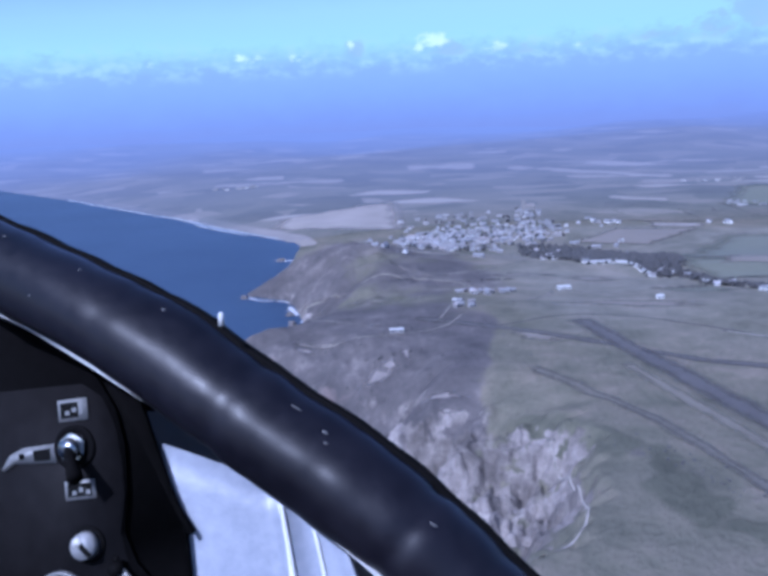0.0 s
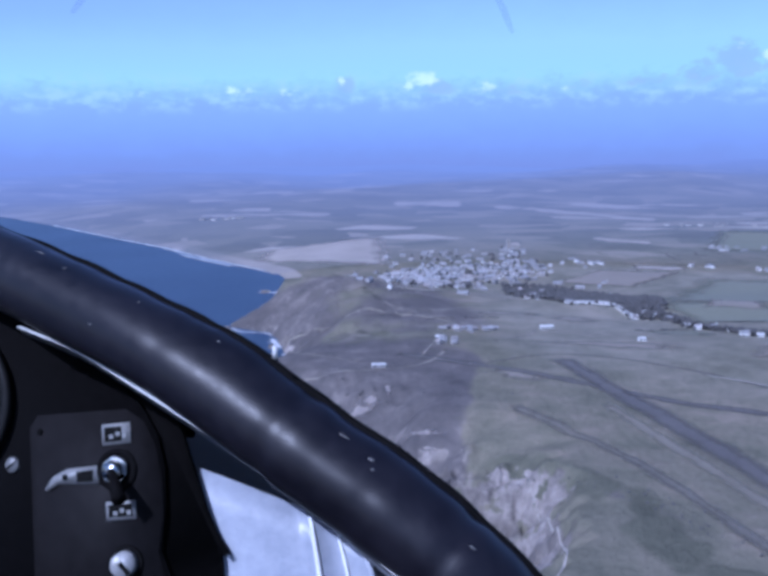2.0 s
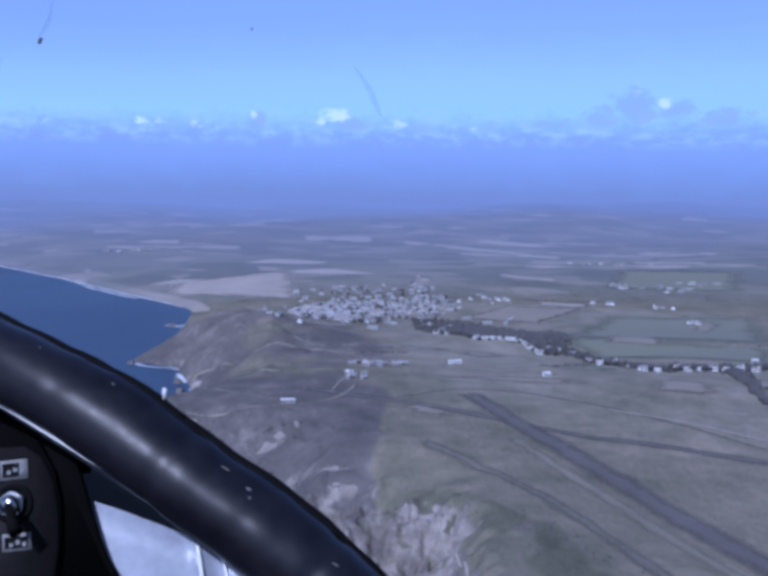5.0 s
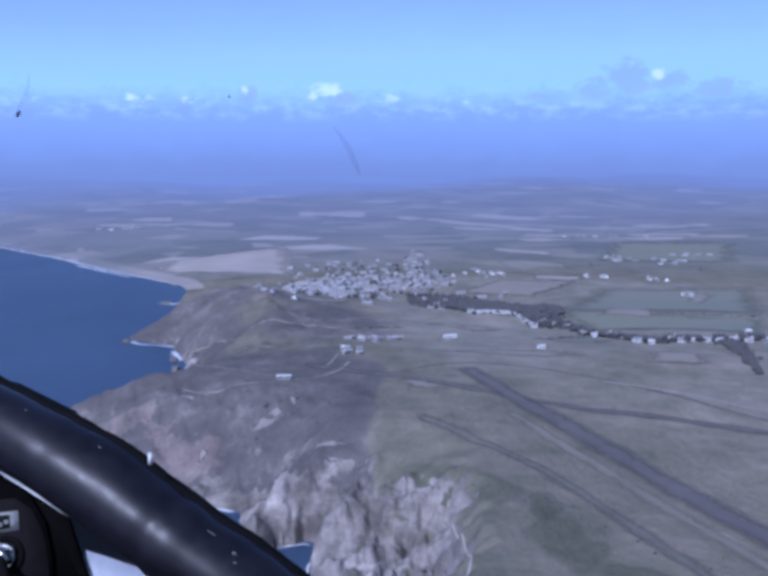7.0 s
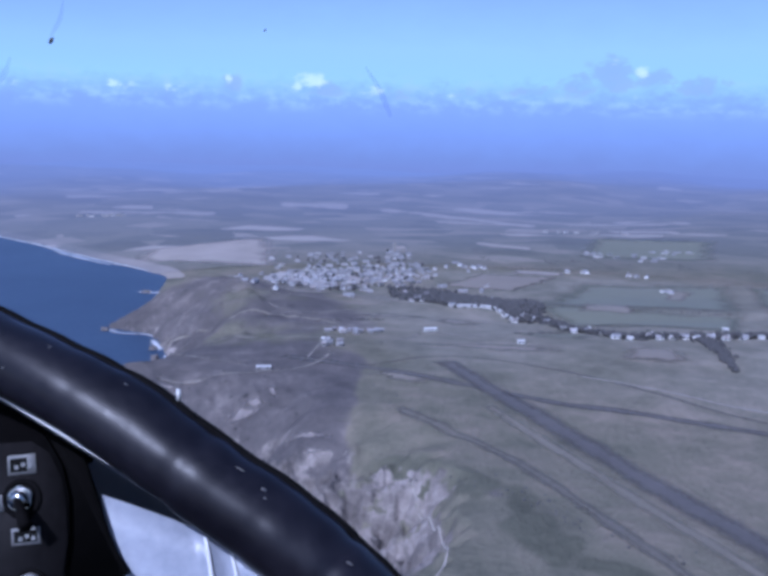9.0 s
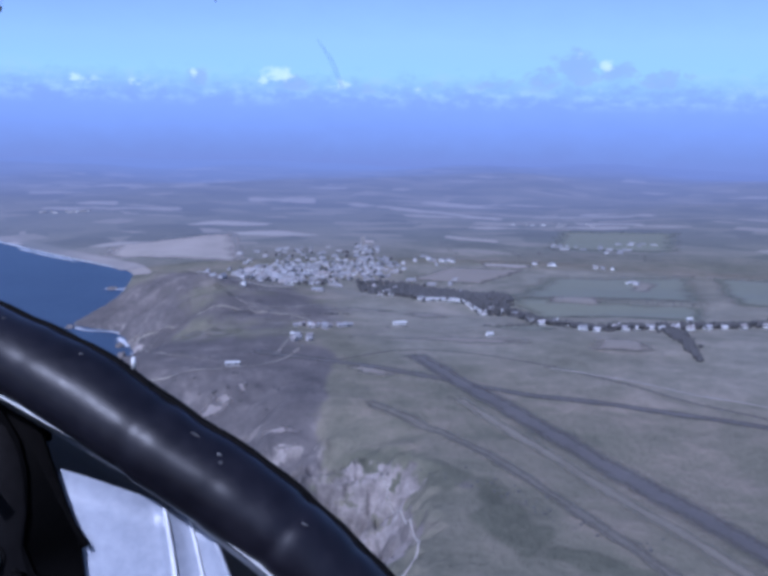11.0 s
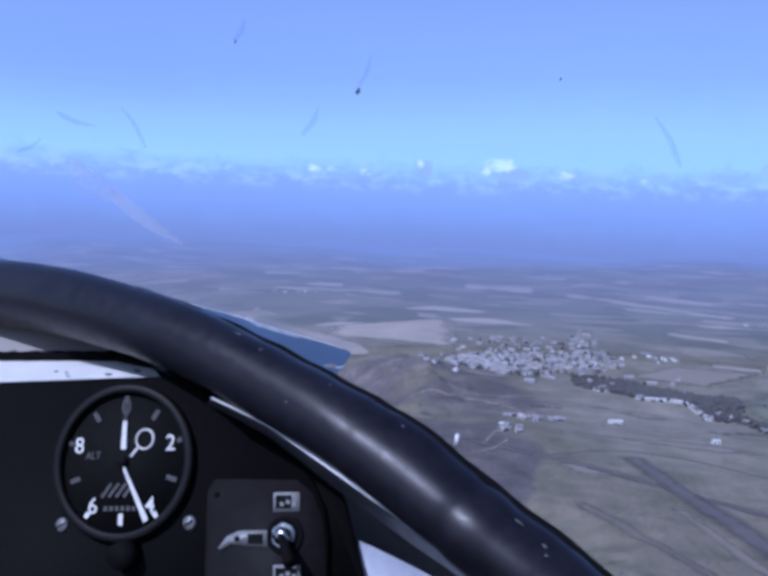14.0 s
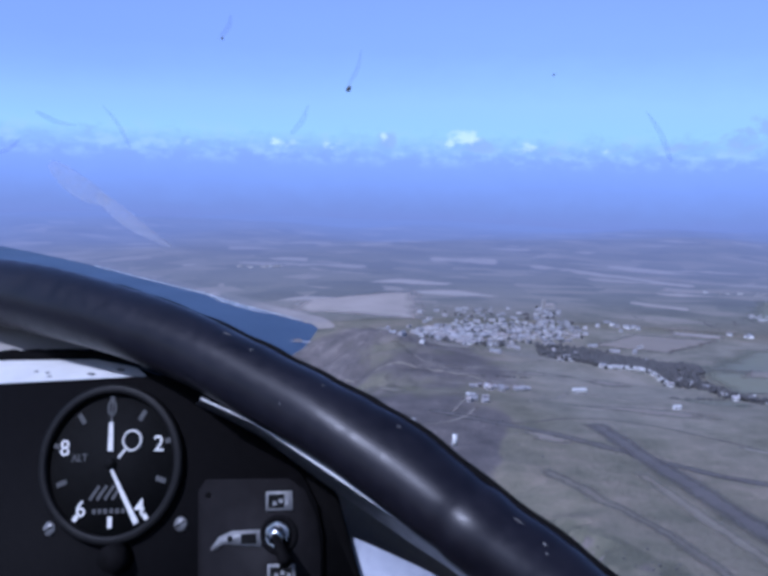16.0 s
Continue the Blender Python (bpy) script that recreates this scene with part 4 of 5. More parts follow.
# church with its tower
church = empty("church", Matrix.Translation((68, 1640, float(height(68, 1640)))) @ Matrix.Rotation(0.3, 4, "Z") @ Matrix.Scale(0.78, 4), "grey stone church with a square tower above the town", "church")
stone_mat = surface("grey_stone", (0.17, 0.16, 0.155), (0.26, 0.245, 0.235), 0.9, 0.3)
bm = bmesh.new()
bmesh.ops.create_cube(bm, size=1, matrix=Matrix.Translation((0, 0, 4)) @ Matrix.Diagonal((24, 10, 12, 1)))
part("nave", bm, stone_mat, church, flat=True)
part("roof", ([(-12.5, -6, 9.6), (12.5, -6, 9.6), (12.5, 0, 15), (-12.5, 0, 15), (-12.5, 6, 9.6), (12.5, 6, 9.6)], [(0, 1, 2, 3), (3, 2, 5, 4), (0, 3, 4), (1, 5, 2), (0, 4, 5, 1)]), slate_mat, church, flat=True)
bm = bmesh.new()
bmesh.ops.create_cube(bm, size=1, matrix=Matrix.Translation((-15, 0, 10)) @ Matrix.Diagonal((7.5, 7.5, 26, 1)))
for sx in (-1, 1):
    for sy in (-1, 1):
        bmesh.ops.create_cone(bm, cap_ends=True, segments=4, radius1=1.0, radius2=0.15, depth=4, matrix=Matrix.Translation((-15 + sx * 3.2, sy * 3.2, 25)))
part("tower", bm, stone_mat, church, flat=True)


# ---- trees and hedges ----
leaf_mat, lt, lb = nodes_of("winter_foliage")
isle = lt.nodes.new("ShaderNodeNewGeometry").outputs["Random Per Island"]
lt.links.new(ramp(lt, isle, (0.0, (0.044, 0.042, 0.043)), (1.0, (0.055, 0.053, 0.052))), lb.inputs["Base Color"])
lb.inputs["Roughness"].default_value = 0.9
ICO = bmesh.new()
bmesh.ops.create_icosphere(ICO, subdivisions=1, radius=1)
ICO_V, ICO_F = np.array([v.co[:] for v in ICO.verts]), np.array([[v.index for v in f.verts] for f in ICO.faces])
ICO.free()


def clumps(name, spots, label, category, seed):
    """Many small ragged leaf clumps, in one mesh: spots are x, y, height over the land, size."""
    rs = np.random.RandomState(seed)
    verts, faces = [], []
    spots = np.array(spots)
    spots[:, 2] += height(spots[:, 0], spots[:, 1])
    for i, (x, y, z, s) in enumerate(spots):
        v = ICO_V * (0.65 + 0.7 * rs.rand(len(ICO_V), 1)) * (s * rs.uniform(0.8, 1.2), s * rs.uniform(0.8, 1.2), s * rs.uniform(0.7, 1.1))
        verts.append(v + (x, y, z))
        faces.append(ICO_F + i * len(ICO_V))
    return thing(name, quick_mesh(name, np.concatenate(verts), np.concatenate(faces)), leaf_mat, label, category, kind="stuff")


rng = random.Random(5)
spots = []
# the wooded valley floor between the town and the terrace, then a thin belt behind the houses, then a spur down to the airfield
for _ in range(2600):
    x = rng.uniform(36, 222)
    far_edge = np.interp(x, [36, 120, 180, 222], [1246, 1205, 1125, 1060])
    near_edge = np.interp(x, [36, 61, 106, 157, 176, 205, 222], [1120, 1040, 998, 996, 958, 955, 1000])
    y = rng.uniform(near_edge, far_edge) + rng.gauss(0, 9)
    if rng.random() < np.interp(x, [36, 75, 130], [0.25, 0.5, 1.0]):
        spots.append((x + rng.gauss(0, 2), y, rng.uniform(0.3, 2.6), rng.uniform(1.8, 3.4)))
for a, b in zip(VALLEY, VALLEY[1:]):
    for _ in range(int(3.2 * math.dist(a, b))):
        u = rng.random()
        x, y = a[0] + (b[0] - a[0]) * u + rng.gauss(0, 4), a[1] + (b[1] - a[1]) * u + rng.gauss(10, 7)
        spots.append((x, y, rng.uniform(0.4, 4.2), rng.uniform(0.9, 2.2)))
for _ in range(900):
    y = rng.uniform(645, 785)
    x = 333 - (775 - y) * 0.22 + rng.gauss(0, 0.5) * 10 * (0.2 + (y - 645) / 140)
    spots.append((x, y, rng.uniform(0.3, 2.2), rng.uniform(0.9, 2.0)))
clumps("valley_woodland", spots, "dark bare winter trees filling the valley", "trees", 1)
spots = []
for _ in range(200):
    x, y = rng.gauss(-20, 80), rng.gauss(1320, 150)
    if in_town(x, y) > 0.2:
        for _ in range(3):
            px, py = x + rng.gauss(0, 1.5), y + rng.gauss(0, 1.5)
            spots.append((px, py, rng.uniform(1, 5), rng.uniform(1.2, 2.4)))
clumps("garden_trees", spots, "dark garden trees between the town houses", "trees", 2)


def hedge(lines, name, label, seed, size=1.6, gap=3.0):
    spots = []
    for a, b in lines:
        n = int(math.dist(a, b) / gap)
        for i in range(n):
            if rng.random() < 0.82:
                u = i / max(1, n)
                x, y = a[0] + (b[0] - a[0]) * u + rng.gauss(0, 0.7), a[1] + (b[1] - a[1]) * u + rng.gauss(0, 0.7)
                spots.append((x, y, size * 0.5, size * rng.uniform(0.6, 1.3)))
    return clumps(name, spots, label, "hedges", seed)


lines = []
for _, _, q in FIELDS[1:]:
    if q[0][1] > 800:
        lines.append((q[1], q[2]))
for i in range(90):
    x, y = rng.uniform(-400, 800), rng.uniform(1450, 1800)
    if math.hypot(x, y) < 1600 and shore(x, y) > 200 and not (-210 < x < 190 and y < 1660):
        a = rng.choice((0.05, 1.5)) + rng.uniform(-0.35, 0.35)
        l = rng.uniform(50, 150)
        lines.append(((x, y), (x + l * math.cos(a), y + l * math.sin(a))))
hedge(lines, "field_hedges", "dark hedgerows between the winter fields", 3, 1.2, 3.4)
hedge([((20, 870), (-60, 850)), ((150, 800), (205, 812))], "airfield_hedges", "low dark hedges round the airfield", 4, 1.3, 2.6)
spots = []
for _ in range(420):
    x, y = rng.gauss(95, 40), rng.gauss(375, 45)
    if abs((x - 40) - (440 - y) * 0.95) < 16 and rng.random() < 0.8:
        spots.append((x, y, 0.1, rng.uniform(0.4, 1.1)))
for _ in range(110):
    x, y = rng.gauss(-80, 60), rng.gauss(580, 50)
    if shore(x, y) > 30:
        spots.append((x, y, 0.2, rng.uniform(0.5, 1.3)))
clumps("gorse_scrub", spots, "scattered dark gorse scrub on the clifftop", "scrub", 6)


# ---- cockpit ----
black_leather = surface("black_leather", (0.0026, 0.0024, 0.0042), (0.0098, 0.0090, 0.0130), 0.39, 18, bump=0.00010, spread=0.24)
black_paint = surface("black_crackle_paint", (0.0020, 0.0019, 0.0021), (0.0044, 0.0041, 0.0045), 0.65, 260, bump=0.0002)
black_edge = surface("black_trim", (0.0024, 0.0023, 0.0024), (0.0054, 0.0050, 0.0052), 0.75, 120, bump=0.0003)
white_paint = surface("white_paint", (0.36, 0.36, 0.355), (0.58, 0.58, 0.57), 0.5, 40, spread=0.3)
# bluish tone holds the skylight falling on the sheet
sheet_mat = surface("scuffed_sheet", (0.175, 0.19, 0.235), (0.315, 0.335, 0.395), 0.42, 22, spread=0.22, bump=0.0006)
# dark tone stands for the shadow under the pad
shaded_skin = surface("dark_shade_grey", (0.055, 0.055, 0.06), (0.085, 0.085, 0.09), 0.45, 20)
cowl_mat = surface("cream_cowl", (0.085, 0.076, 0.068), (0.13, 0.118, 0.105), 0.5, 25)
chrome = surface("worn_chrome", (0.20, 0.20, 0.20), (0.40, 0.40, 0.40), 0.20, 300, metal=1.0, bump=0.0001)
lumi = surface("aged_white_ink", (0.33, 0.32, 0.30), (0.52, 0.51, 0.48), 0.6, 400)
dim_ink = surface("dim_grey_ink", (0.018, 0.018, 0.018), (0.038, 0.038, 0.038), 0.7, 400)
tag_mat = surface("engraved_silver_tag", (0.08, 0.08, 0.08), (0.19, 0.19, 0.19), 0.45, 500)
screw_mat = surface("dull_steel", (0.06, 0.06, 0.06), (0.13, 0.13, 0.13), 0.45, 400)
dial_mat = surface("matt_black_dial", (0.004, 0.004, 0.004), (0.007, 0.007, 0.007), 0.7, 300)

black_leather.node_tree.nodes["Principled BSDF"].inputs["Specular IOR Level"].default_value = 0.20
for matt in (black_paint, black_edge, dial_mat):
    matt.node_tree.nodes["Principled BSDF"].inputs["Specular IOR Level"].default_value = 0.03
TUBE = [(-0.62, 0.50, -0.150), (-0.50, 0.478, -0.101), (-0.372, 0.4388, -0.0890), (-0.2962, 0.4053, -0.0938), (-0.2316, 0.3769, -0.1018), (-0.1760, 0.3524, -0.1172), (-0.1310, 0.3328, -0.1296),
        (-0.0835, 0.3117, -0.1520), (-0.0360, 0.2910, -0.1758), (-0.0071, 0.2781, -0.1997), (0.026, 0.263, -0.238), (0.045, 0.252, -0.290)]


def sweep(path, section, closed=True):
    """A section, given for each step as points across and up, carried along a path."""
    rows = []
    tang = np.gradient(path, axis=0)
    for i, (c, t) in enumerate(zip(path, tang)):
        t = t / np.linalg.norm(t)
        across = np.cross(t, (0, 0, 1))
        across /= np.linalg.norm(across)
        above = np.cross(across, t)
        rows.append([c + across * a + above * b for a, b in section(i / (len(path) - 1))])
    k = len(rows[0])
    verts = np.array(rows).reshape(-1, 3)
    faces = [tuple(f) for f in grid_faces(len(rows), k, closed)]
    if closed:
        faces += [tuple(range(k))[::-1], tuple(range(len(verts) - k, len(verts)))]
    return [tuple(v) for v in verts], faces


cockpit = empty("cockpit", Matrix.Translation(EYE), "black padded aircraft cockpit coaming over a dark instrument panel", "cockpit")
path = spline(TUBE, 24)
# the pad's course: how far it lies towards the seat and up from the rail, and its thickness, along its length
PAD_AT = [0.0, 0.15, 0.30, 0.42, 0.52, 0.60, 0.70, 0.82, 1.0]
PAD_NEAR = [0.001, 0.002, 0.006, 0.0085, 0.0110, 0.0114, 0.0080, -0.0010, -0.002]
PAD_UP = [-0.0012, -0.0012, 0.0024, 0.0050, 0.0038, 0.0030, -0.0008, -0.0034, -0.004]
PAD_ROUND = [0.0210, 0.0206, 0.0176, 0.0156, 0.0153, 0.0148, 0.0150, 0.0147, 0.0144]
steps = np.linspace(0, 1, len(path))


def along_pad(values):
    v = np.interp(steps, PAD_AT, values)
    for _ in range(350):
        v[1:-1] = 0.25 * v[:-2] + 0.5 * v[1:-1] + 0.25 * v[2:]
    return v


heading = np.gradient(path, axis=0)
heading /= np.linalg.norm(heading, axis=1)[:, None]
nearer = np.cross(heading, (0, 0, 1))
nearer /= np.linalg.norm(nearer, axis=1)[:, None]
path = path + nearer * along_pad(PAD_NEAR)[:, None] + np.cross(nearer, heading) * along_pad(PAD_UP)[:, None]
for _ in range(140):
    path[1:-1] = 0.25 * path[:-2] + 0.5 * path[1:-1] + 0.25 * path[2:]
pad_round = along_pad(PAD_ROUND)


def lip_height(u):
    h = 0.0160 + 0.0004 * math.sin(47 * u) + 0.0003 * math.sin(131 * u) + 0.0012 * (1 / (1 + math.exp(-(u - 0.56) * 400)) - 1 / (1 + math.exp(-(u - 0.64) * 60)))
    return h + float(np.interp(u, PAD_AT, [-0.0005, -0.0005, -0.0020, -0.0029, -0.0013, -0.0007, -0.0004, -0.0026, -0.0025]))


CREASES = ((0.545, 0.014), (0.632, 0.040), (0.690, 0.016), (0.745, 0.042), (0.800, 0.020))  # where the leather is drawn in, and how deep


def pad_radius(u, a):
    """The pad's outline: round, drawn out to the sewn lip on its far upper side."""
    r = float(np.interp(u, steps, pad_round))
    tip = math.hypot(0.0095, lip_height(u)) - 0.0008
    off = math.atan2(math.sin(a - 2.09), math.cos(a - 2.09))
    r += max(0.0, tip - r) * math.exp(-(off / 0.62) ** 2)
    return r * (1 + 0.014 * noise.noise(Vector((u * 30, 1.3 * math.cos(a), 1.3 * math.sin(a)))) + 0.005 * math.sin(61 * u + 2 * a) + 0.006 * math.sin(23 * u - 3 * a + 1)
                + sum(k * (0.8 * math.exp(-((u - c - 0.013) / 0.010) ** 2) - math.exp(-((u - c) / 0.006) ** 2)) for c, k in CREASES))


def tube_section(u):
    k = 48
    return [(pad_radius(u, 2 * math.pi * j / k) * math.cos(2 * math.pi * j / k), pad_radius(u, 2 * math.pi * j / k) * math.sin(2 * math.pi * j / k)) for j in range(k)]


part("coaming_pad", sweep(path, tube_section), black_leather, cockpit, "glossy black leather pad with worn streaks")


def flap_section(u):
    # a sewn lip along the far upper side of the pad
    h = lip_height(u)
    a0 = radians(62)
    return [(-0.014 * math.cos(a0) - 0.002, 0.013 * math.sin(a0)), (-0.008, h), (-0.010, h + 0.0012), (-0.014, h - 0.001), (-0.0165, 0.006)]


part("seam_lip", sweep(path, flap_section), black_edge, cockpit, "ragged sewn edge of the pad")

worn_seam = surface("worn_seam_piping", (0.010, 0.010, 0.013), (0.075, 0.073, 0.078), 0.5, 90, spread=0.12)


def piping_section(u):
    h = lip_height(u) - 0.0026
    w = 0.0004 if 0.30 < u < 0.97 else 0.0001
    return [(-0.0052 + w * math.cos(a), h + w * math.sin(a)) for a in (0.0, 1.05, 2.1, 3.14, 4.19, 5.24)]


part("piping", sweep(path, piping_section), worn_seam, cockpit, "thin worn piping below the sewn edge")

scuff_mat = surface("worn_leather_scuff", (0.045, 0.045, 0.046), (0.11, 0.105, 0.10), 0.6, 300)


def scuff(at, length, width, turn):
    """A thin pale scuff lying on the pad."""
    at = np.array(at)
    i = int(np.argmin(np.linalg.norm(path - at, axis=1)))
    along = path[min(i + 1, len(path) - 1)] - path[i - 1]
    along /= np.linalg.norm(along)
    out = at - path[i]
    out -= along * (out @ along)
    out /= np.linalg.norm(out)
    side = np.cross(out, along)
    u = i / (len(path) - 1)
    r = pad_radius(u, math.atan2(out @ np.cross(nearer[i], heading[i]), out @ nearer[i]))
    d = along * math.cos(turn) + side * math.sin(turn)
    m = Matrix((Vector(d), Vector(np.cross(out, d)), Vector(out))).transposed().to_4x4()
    bm = bmesh.new()
    bmesh.ops.create_icosphere(bm, subdivisions=2, radius=1, matrix=Matrix.Translation(path[i] + out * r) @ m @ Matrix.Diagonal((length * 0.72, width * 0.72, 0.0003, 1)))
    part("scuff", bm, scuff_mat, cockpit, "pale worn scuff")


for at, l, w, turn in (((-0.1179, 0.3155, -0.1269), 0.0012, 0.0007, 0.2), ((-0.0553, 0.2863, -0.1441), 0.0016, 0.0009, 0.1), ((-0.1972, 0.3491, -0.0887), 0.0035, 0.0004, 0.05), ((-0.0640, 0.292, -0.139), 0.003, 0.0003, 0.1),
                       ((-0.058, 0.289, -0.158), 0.0011, 0.0006, 0.4), ((-0.185, 0.343, -0.100), 0.0016, 0.0005, 0.9), ((-0.150, 0.328, -0.112), 0.0010, 0.0004, 1.2), ((-0.160, 0.333, -0.118), 0.0009, 0.0005, 0.3), ((-0.022, 0.273, -0.170), 0.002, 0.0006, 0.2)):
    scuff(at, l, w, turn)

# a small white peg standing on the pad's lip
bm = bmesh.new()
bmesh.ops.create_cone(bm, cap_ends=True, segments=16, radius1=0.0010, radius2=0.0008, depth=0.0044, matrix=Matrix.Translation((-0.0915, 0.3048, -0.1190)))
peg_mat = surface("white_peg_paint", (0.36, 0.36, 0.35), (0.52, 0.52, 0.51), 0.5, 200)
part("peg", bm, peg_mat, cockpit, "small white peg on the pad")

# panel frame: across, up, towards the viewer
PU, PV, PN = Vector((0.9913, -0.0217, 0.1296)), Vector((-0.1168, 0.3058, 0.9449)), Vector((-0.0601, -0.9519, 0.3006))
PANEL = Matrix.Translation(EYE + Vector((-0.2, 0.3565, -0.175))) @ Matrix((PU, PV, PN)).transposed().to_4x4()
MM = 0.001


def plate(outline, depth, front=0.0, bevel=0.0006):
    """A flat plate from an outline in millimetres, its face at the front height."""
    bm = bmesh.new()
    f = bm.faces.new([bm.verts.new((x * MM, y * MM, front)) for x, y in outline])
    if f.normal.z < 0:
        f.normal_flip()
    e = bmesh.ops.extrude_face_region(bm, geom=[f])
    bmesh.ops.translate(bm, vec=(0, 0, -depth), verts=[v for v in e["geom"] if isinstance(v, bmesh.types.BMVert)])
    if bevel:
        bmesh.ops.bevel(bm, geom=[ed for ed in bm.edges if all(v.co.z > front - 1e-6 for v in ed.verts)], offset=bevel, segments=2, affect="EDGES")
    return bm


def disc(cx, cy, r, z0, z1, seg=48, r1=None):
    bm = bmesh.new()
    bmesh.ops.create_cone(bm, cap_ends=True, segments=seg, radius1=r * MM, radius2=(r if r1 is None else r1) * MM, depth=z1 - z0, matrix=Matrix.Translation((cx * MM, cy * MM, (z0 + z1) / 2)))
    return bm


def ring(cx, cy, ro, ri, z0, z1, seg=64):
    """A rounded ring about a point of the panel."""
    sec = [(ri, z0), (ri, z1 * 0.9), (ri + (ro - ri) * 0.3, z1), (ro - (ro - ri) * 0.25, z1), (ro, z1 * 0.8), (ro, z0)]
    v, f = [], []
    for i in range(seg):
        a = 2 * math.pi * i / seg
        v += [((cx + r * math.cos(a)) * MM, (cy + r * math.sin(a)) * MM, z) for r, z in sec]
    k = len(sec)
    for i in range(seg):
        for j in range(k):
            f.append((i * k + j, ((i + 1) % seg) * k + j, ((i + 1) % seg) * k + (j + 1) % k, i * k + (j + 1) % k))
    return v, f


def bar(x0, y0, x1, y1, w0, w1, z, thick=0.0004):
    """A thin raised bar between two points of a dial, in millimetres."""
    d = Vector((x1 - x0, y1 - y0)).normalized()
    s = Vector((-d.y, d.x))
    return plate([(x0 + s.x * w0, y0 + s.y * w0), (x0 - s.x * w0, y0 - s.y * w0), (x1 - s.x * w1, y1 - s.y * w1), (x1 + s.x * w1, y1 + s.y * w1)], thick, z, 0)


def lettering(name, text, x, y, size, z, material, parent, turn=0.0, bold=0.0):
    """Writing as thin raised letters, centred on a point of the panel."""
    c = bpy.data.curves.new(name, "FONT")
    c.body, c.size, c.align_x, c.align_y, c.extrude, c.offset = text, size * MM, "CENTER", "CENTER", 0.00015, bold * MM
    t = bpy.data.objects.new(name, c)
    scene.collection.objects.link(t)
    bpy.context.view_layer.update()
    me = bpy.data.meshes.new_from_object(t.evaluated_get(bpy.context.evaluated_depsgraph_get()))
    bpy.data.objects.remove(t)
    bpy.data.curves.remove(c)
    me.materials.clear()
    me.materials.append(material)
    ob = new(name, me)
    ob.parent = parent
    ob.matrix_basis = Matrix.Translation((x * MM, y * MM, z)) @ Matrix.Rotation(turn, 4, "Z")
    return ob


panel = empty("instrument_panel", PANEL, "matt black instrument panel with screws and engraved tags", "instrument panel")
part("face_plate", plate([(-330, 69), (-20, 64), (24, 30), (37, 12), (43, 0), (45.5, -14), (45, -32), (42, -48), (46, -60), (58, -75), (58, -150), (-330, -150)], 0.003), black_paint, panel, "black crackle-painted plate")
part("backing_box", plate([(-330, 66), (-24, 62), (30, 40), (52, 2), (55, -10), (61, -32.7), (64.5, -42.4), (69.5, -51.5), (67.6, -52.2), (65.8, -49.5), (66.5, -66), (70, -150), (-330, -150)], 0.004, -0.0035), black_edge, panel, "black box behind the plate")

# paler paint here also stands for the altimeter side lying in the pad's shade
plate_paint = surface("dark_grey_panel_paint", (0.0048, 0.0045, 0.0049), (0.0115, 0.0106, 0.0114), 0.6, 120, bump=0.0002)
plate_paint.node_tree.nodes["Principled BSDF"].inputs["Specular IOR Level"].default_value = 0.05
switch_plate = empty("switch_plate", PANEL, "dark grey scuffed switch plate screwed to the panel", "switch plate")
part("plate", plate([(-15, 8), (-11, 13), (30, 12), (38, 6), (43, -6), (44.5, -20), (44.5, -34), (41.5, -48), (44, -62), (47, -78), (-15, -78)], 0.0010, 0.0008, 0.0004), plate_paint, switch_plate)
for x, y in ((-10, 6), (38.5, -58), (-10, -66)):
    part("screw", disc(x, y, 1.6, 0.0006, 0.0014, 16, 1.3), black_edge, switch_plate, "small black screw")

# altimeter
AC = (-60.3, 22.5)
alt = empty("altimeter", PANEL @ Matrix.Translation((AC[0] * MM, AC[1] * MM, 0)), "round black altimeter with white pointers and numerals", "altimeter")
bezel_paint = surface("worn_bezel_paint", (0.0022, 0.0021, 0.0023), (0.0062, 0.0060, 0.0062), 0.55, 180)
bezel_paint.node_tree.nodes["Principled BSDF"].inputs["Specular IOR Level"].default_value = 0.12
part("bezel", ring(0, 0, 38.5, 34.0, 0.0, 0.0045), bezel_paint, alt, "black rounded bezel")
dial = part("dial", disc(0, 0, 34.2, 0.0002, 0.0012, 64), dial_mat, alt)
# dimmer ink on all but the lowest ticks paints in the pad's shade
for i in range(10):
    a = math.pi / 2 - 2 * math.pi * i / 10
    r0, r1 = (25.0, 30.5) if i % 2 else (30.0, 33.0)
    part("tick", bar(r0 * math.cos(a), r0 * math.sin(a), r1 * math.cos(a), r1 * math.sin(a), 1.15, 1.15, 0.0016), lumi if i in (4, 5, 6) else dim_ink, dial, "white hour mark", flat=True)
for i, digit in ((0, "0"), (2, "2"), (4, "4"), (6, "6"), (8, "8")):
    a = math.pi / 2 - 2 * math.pi * i / 10
    # the 0 is dimmed for the same shade
    lettering("numeral", digit, 26.5 * math.cos(a), 26.5 * math.sin(a), 11.0, 0.0016, dim_ink if i == 0 else lumi, dial, bold=0.06)
lettering("lettering", "ALT", -17, 3.2, 5.0, 0.0016, dim_ink, dial, bold=0.1)
for i in range(6):
    part("lettering_bar", bar(-9.5 + 3.1 * i, -22.5, -7.6 + 3.1 * i, -22.5, 1.2, 1.2, 0.0016), dim_ink, dial, flat=True)
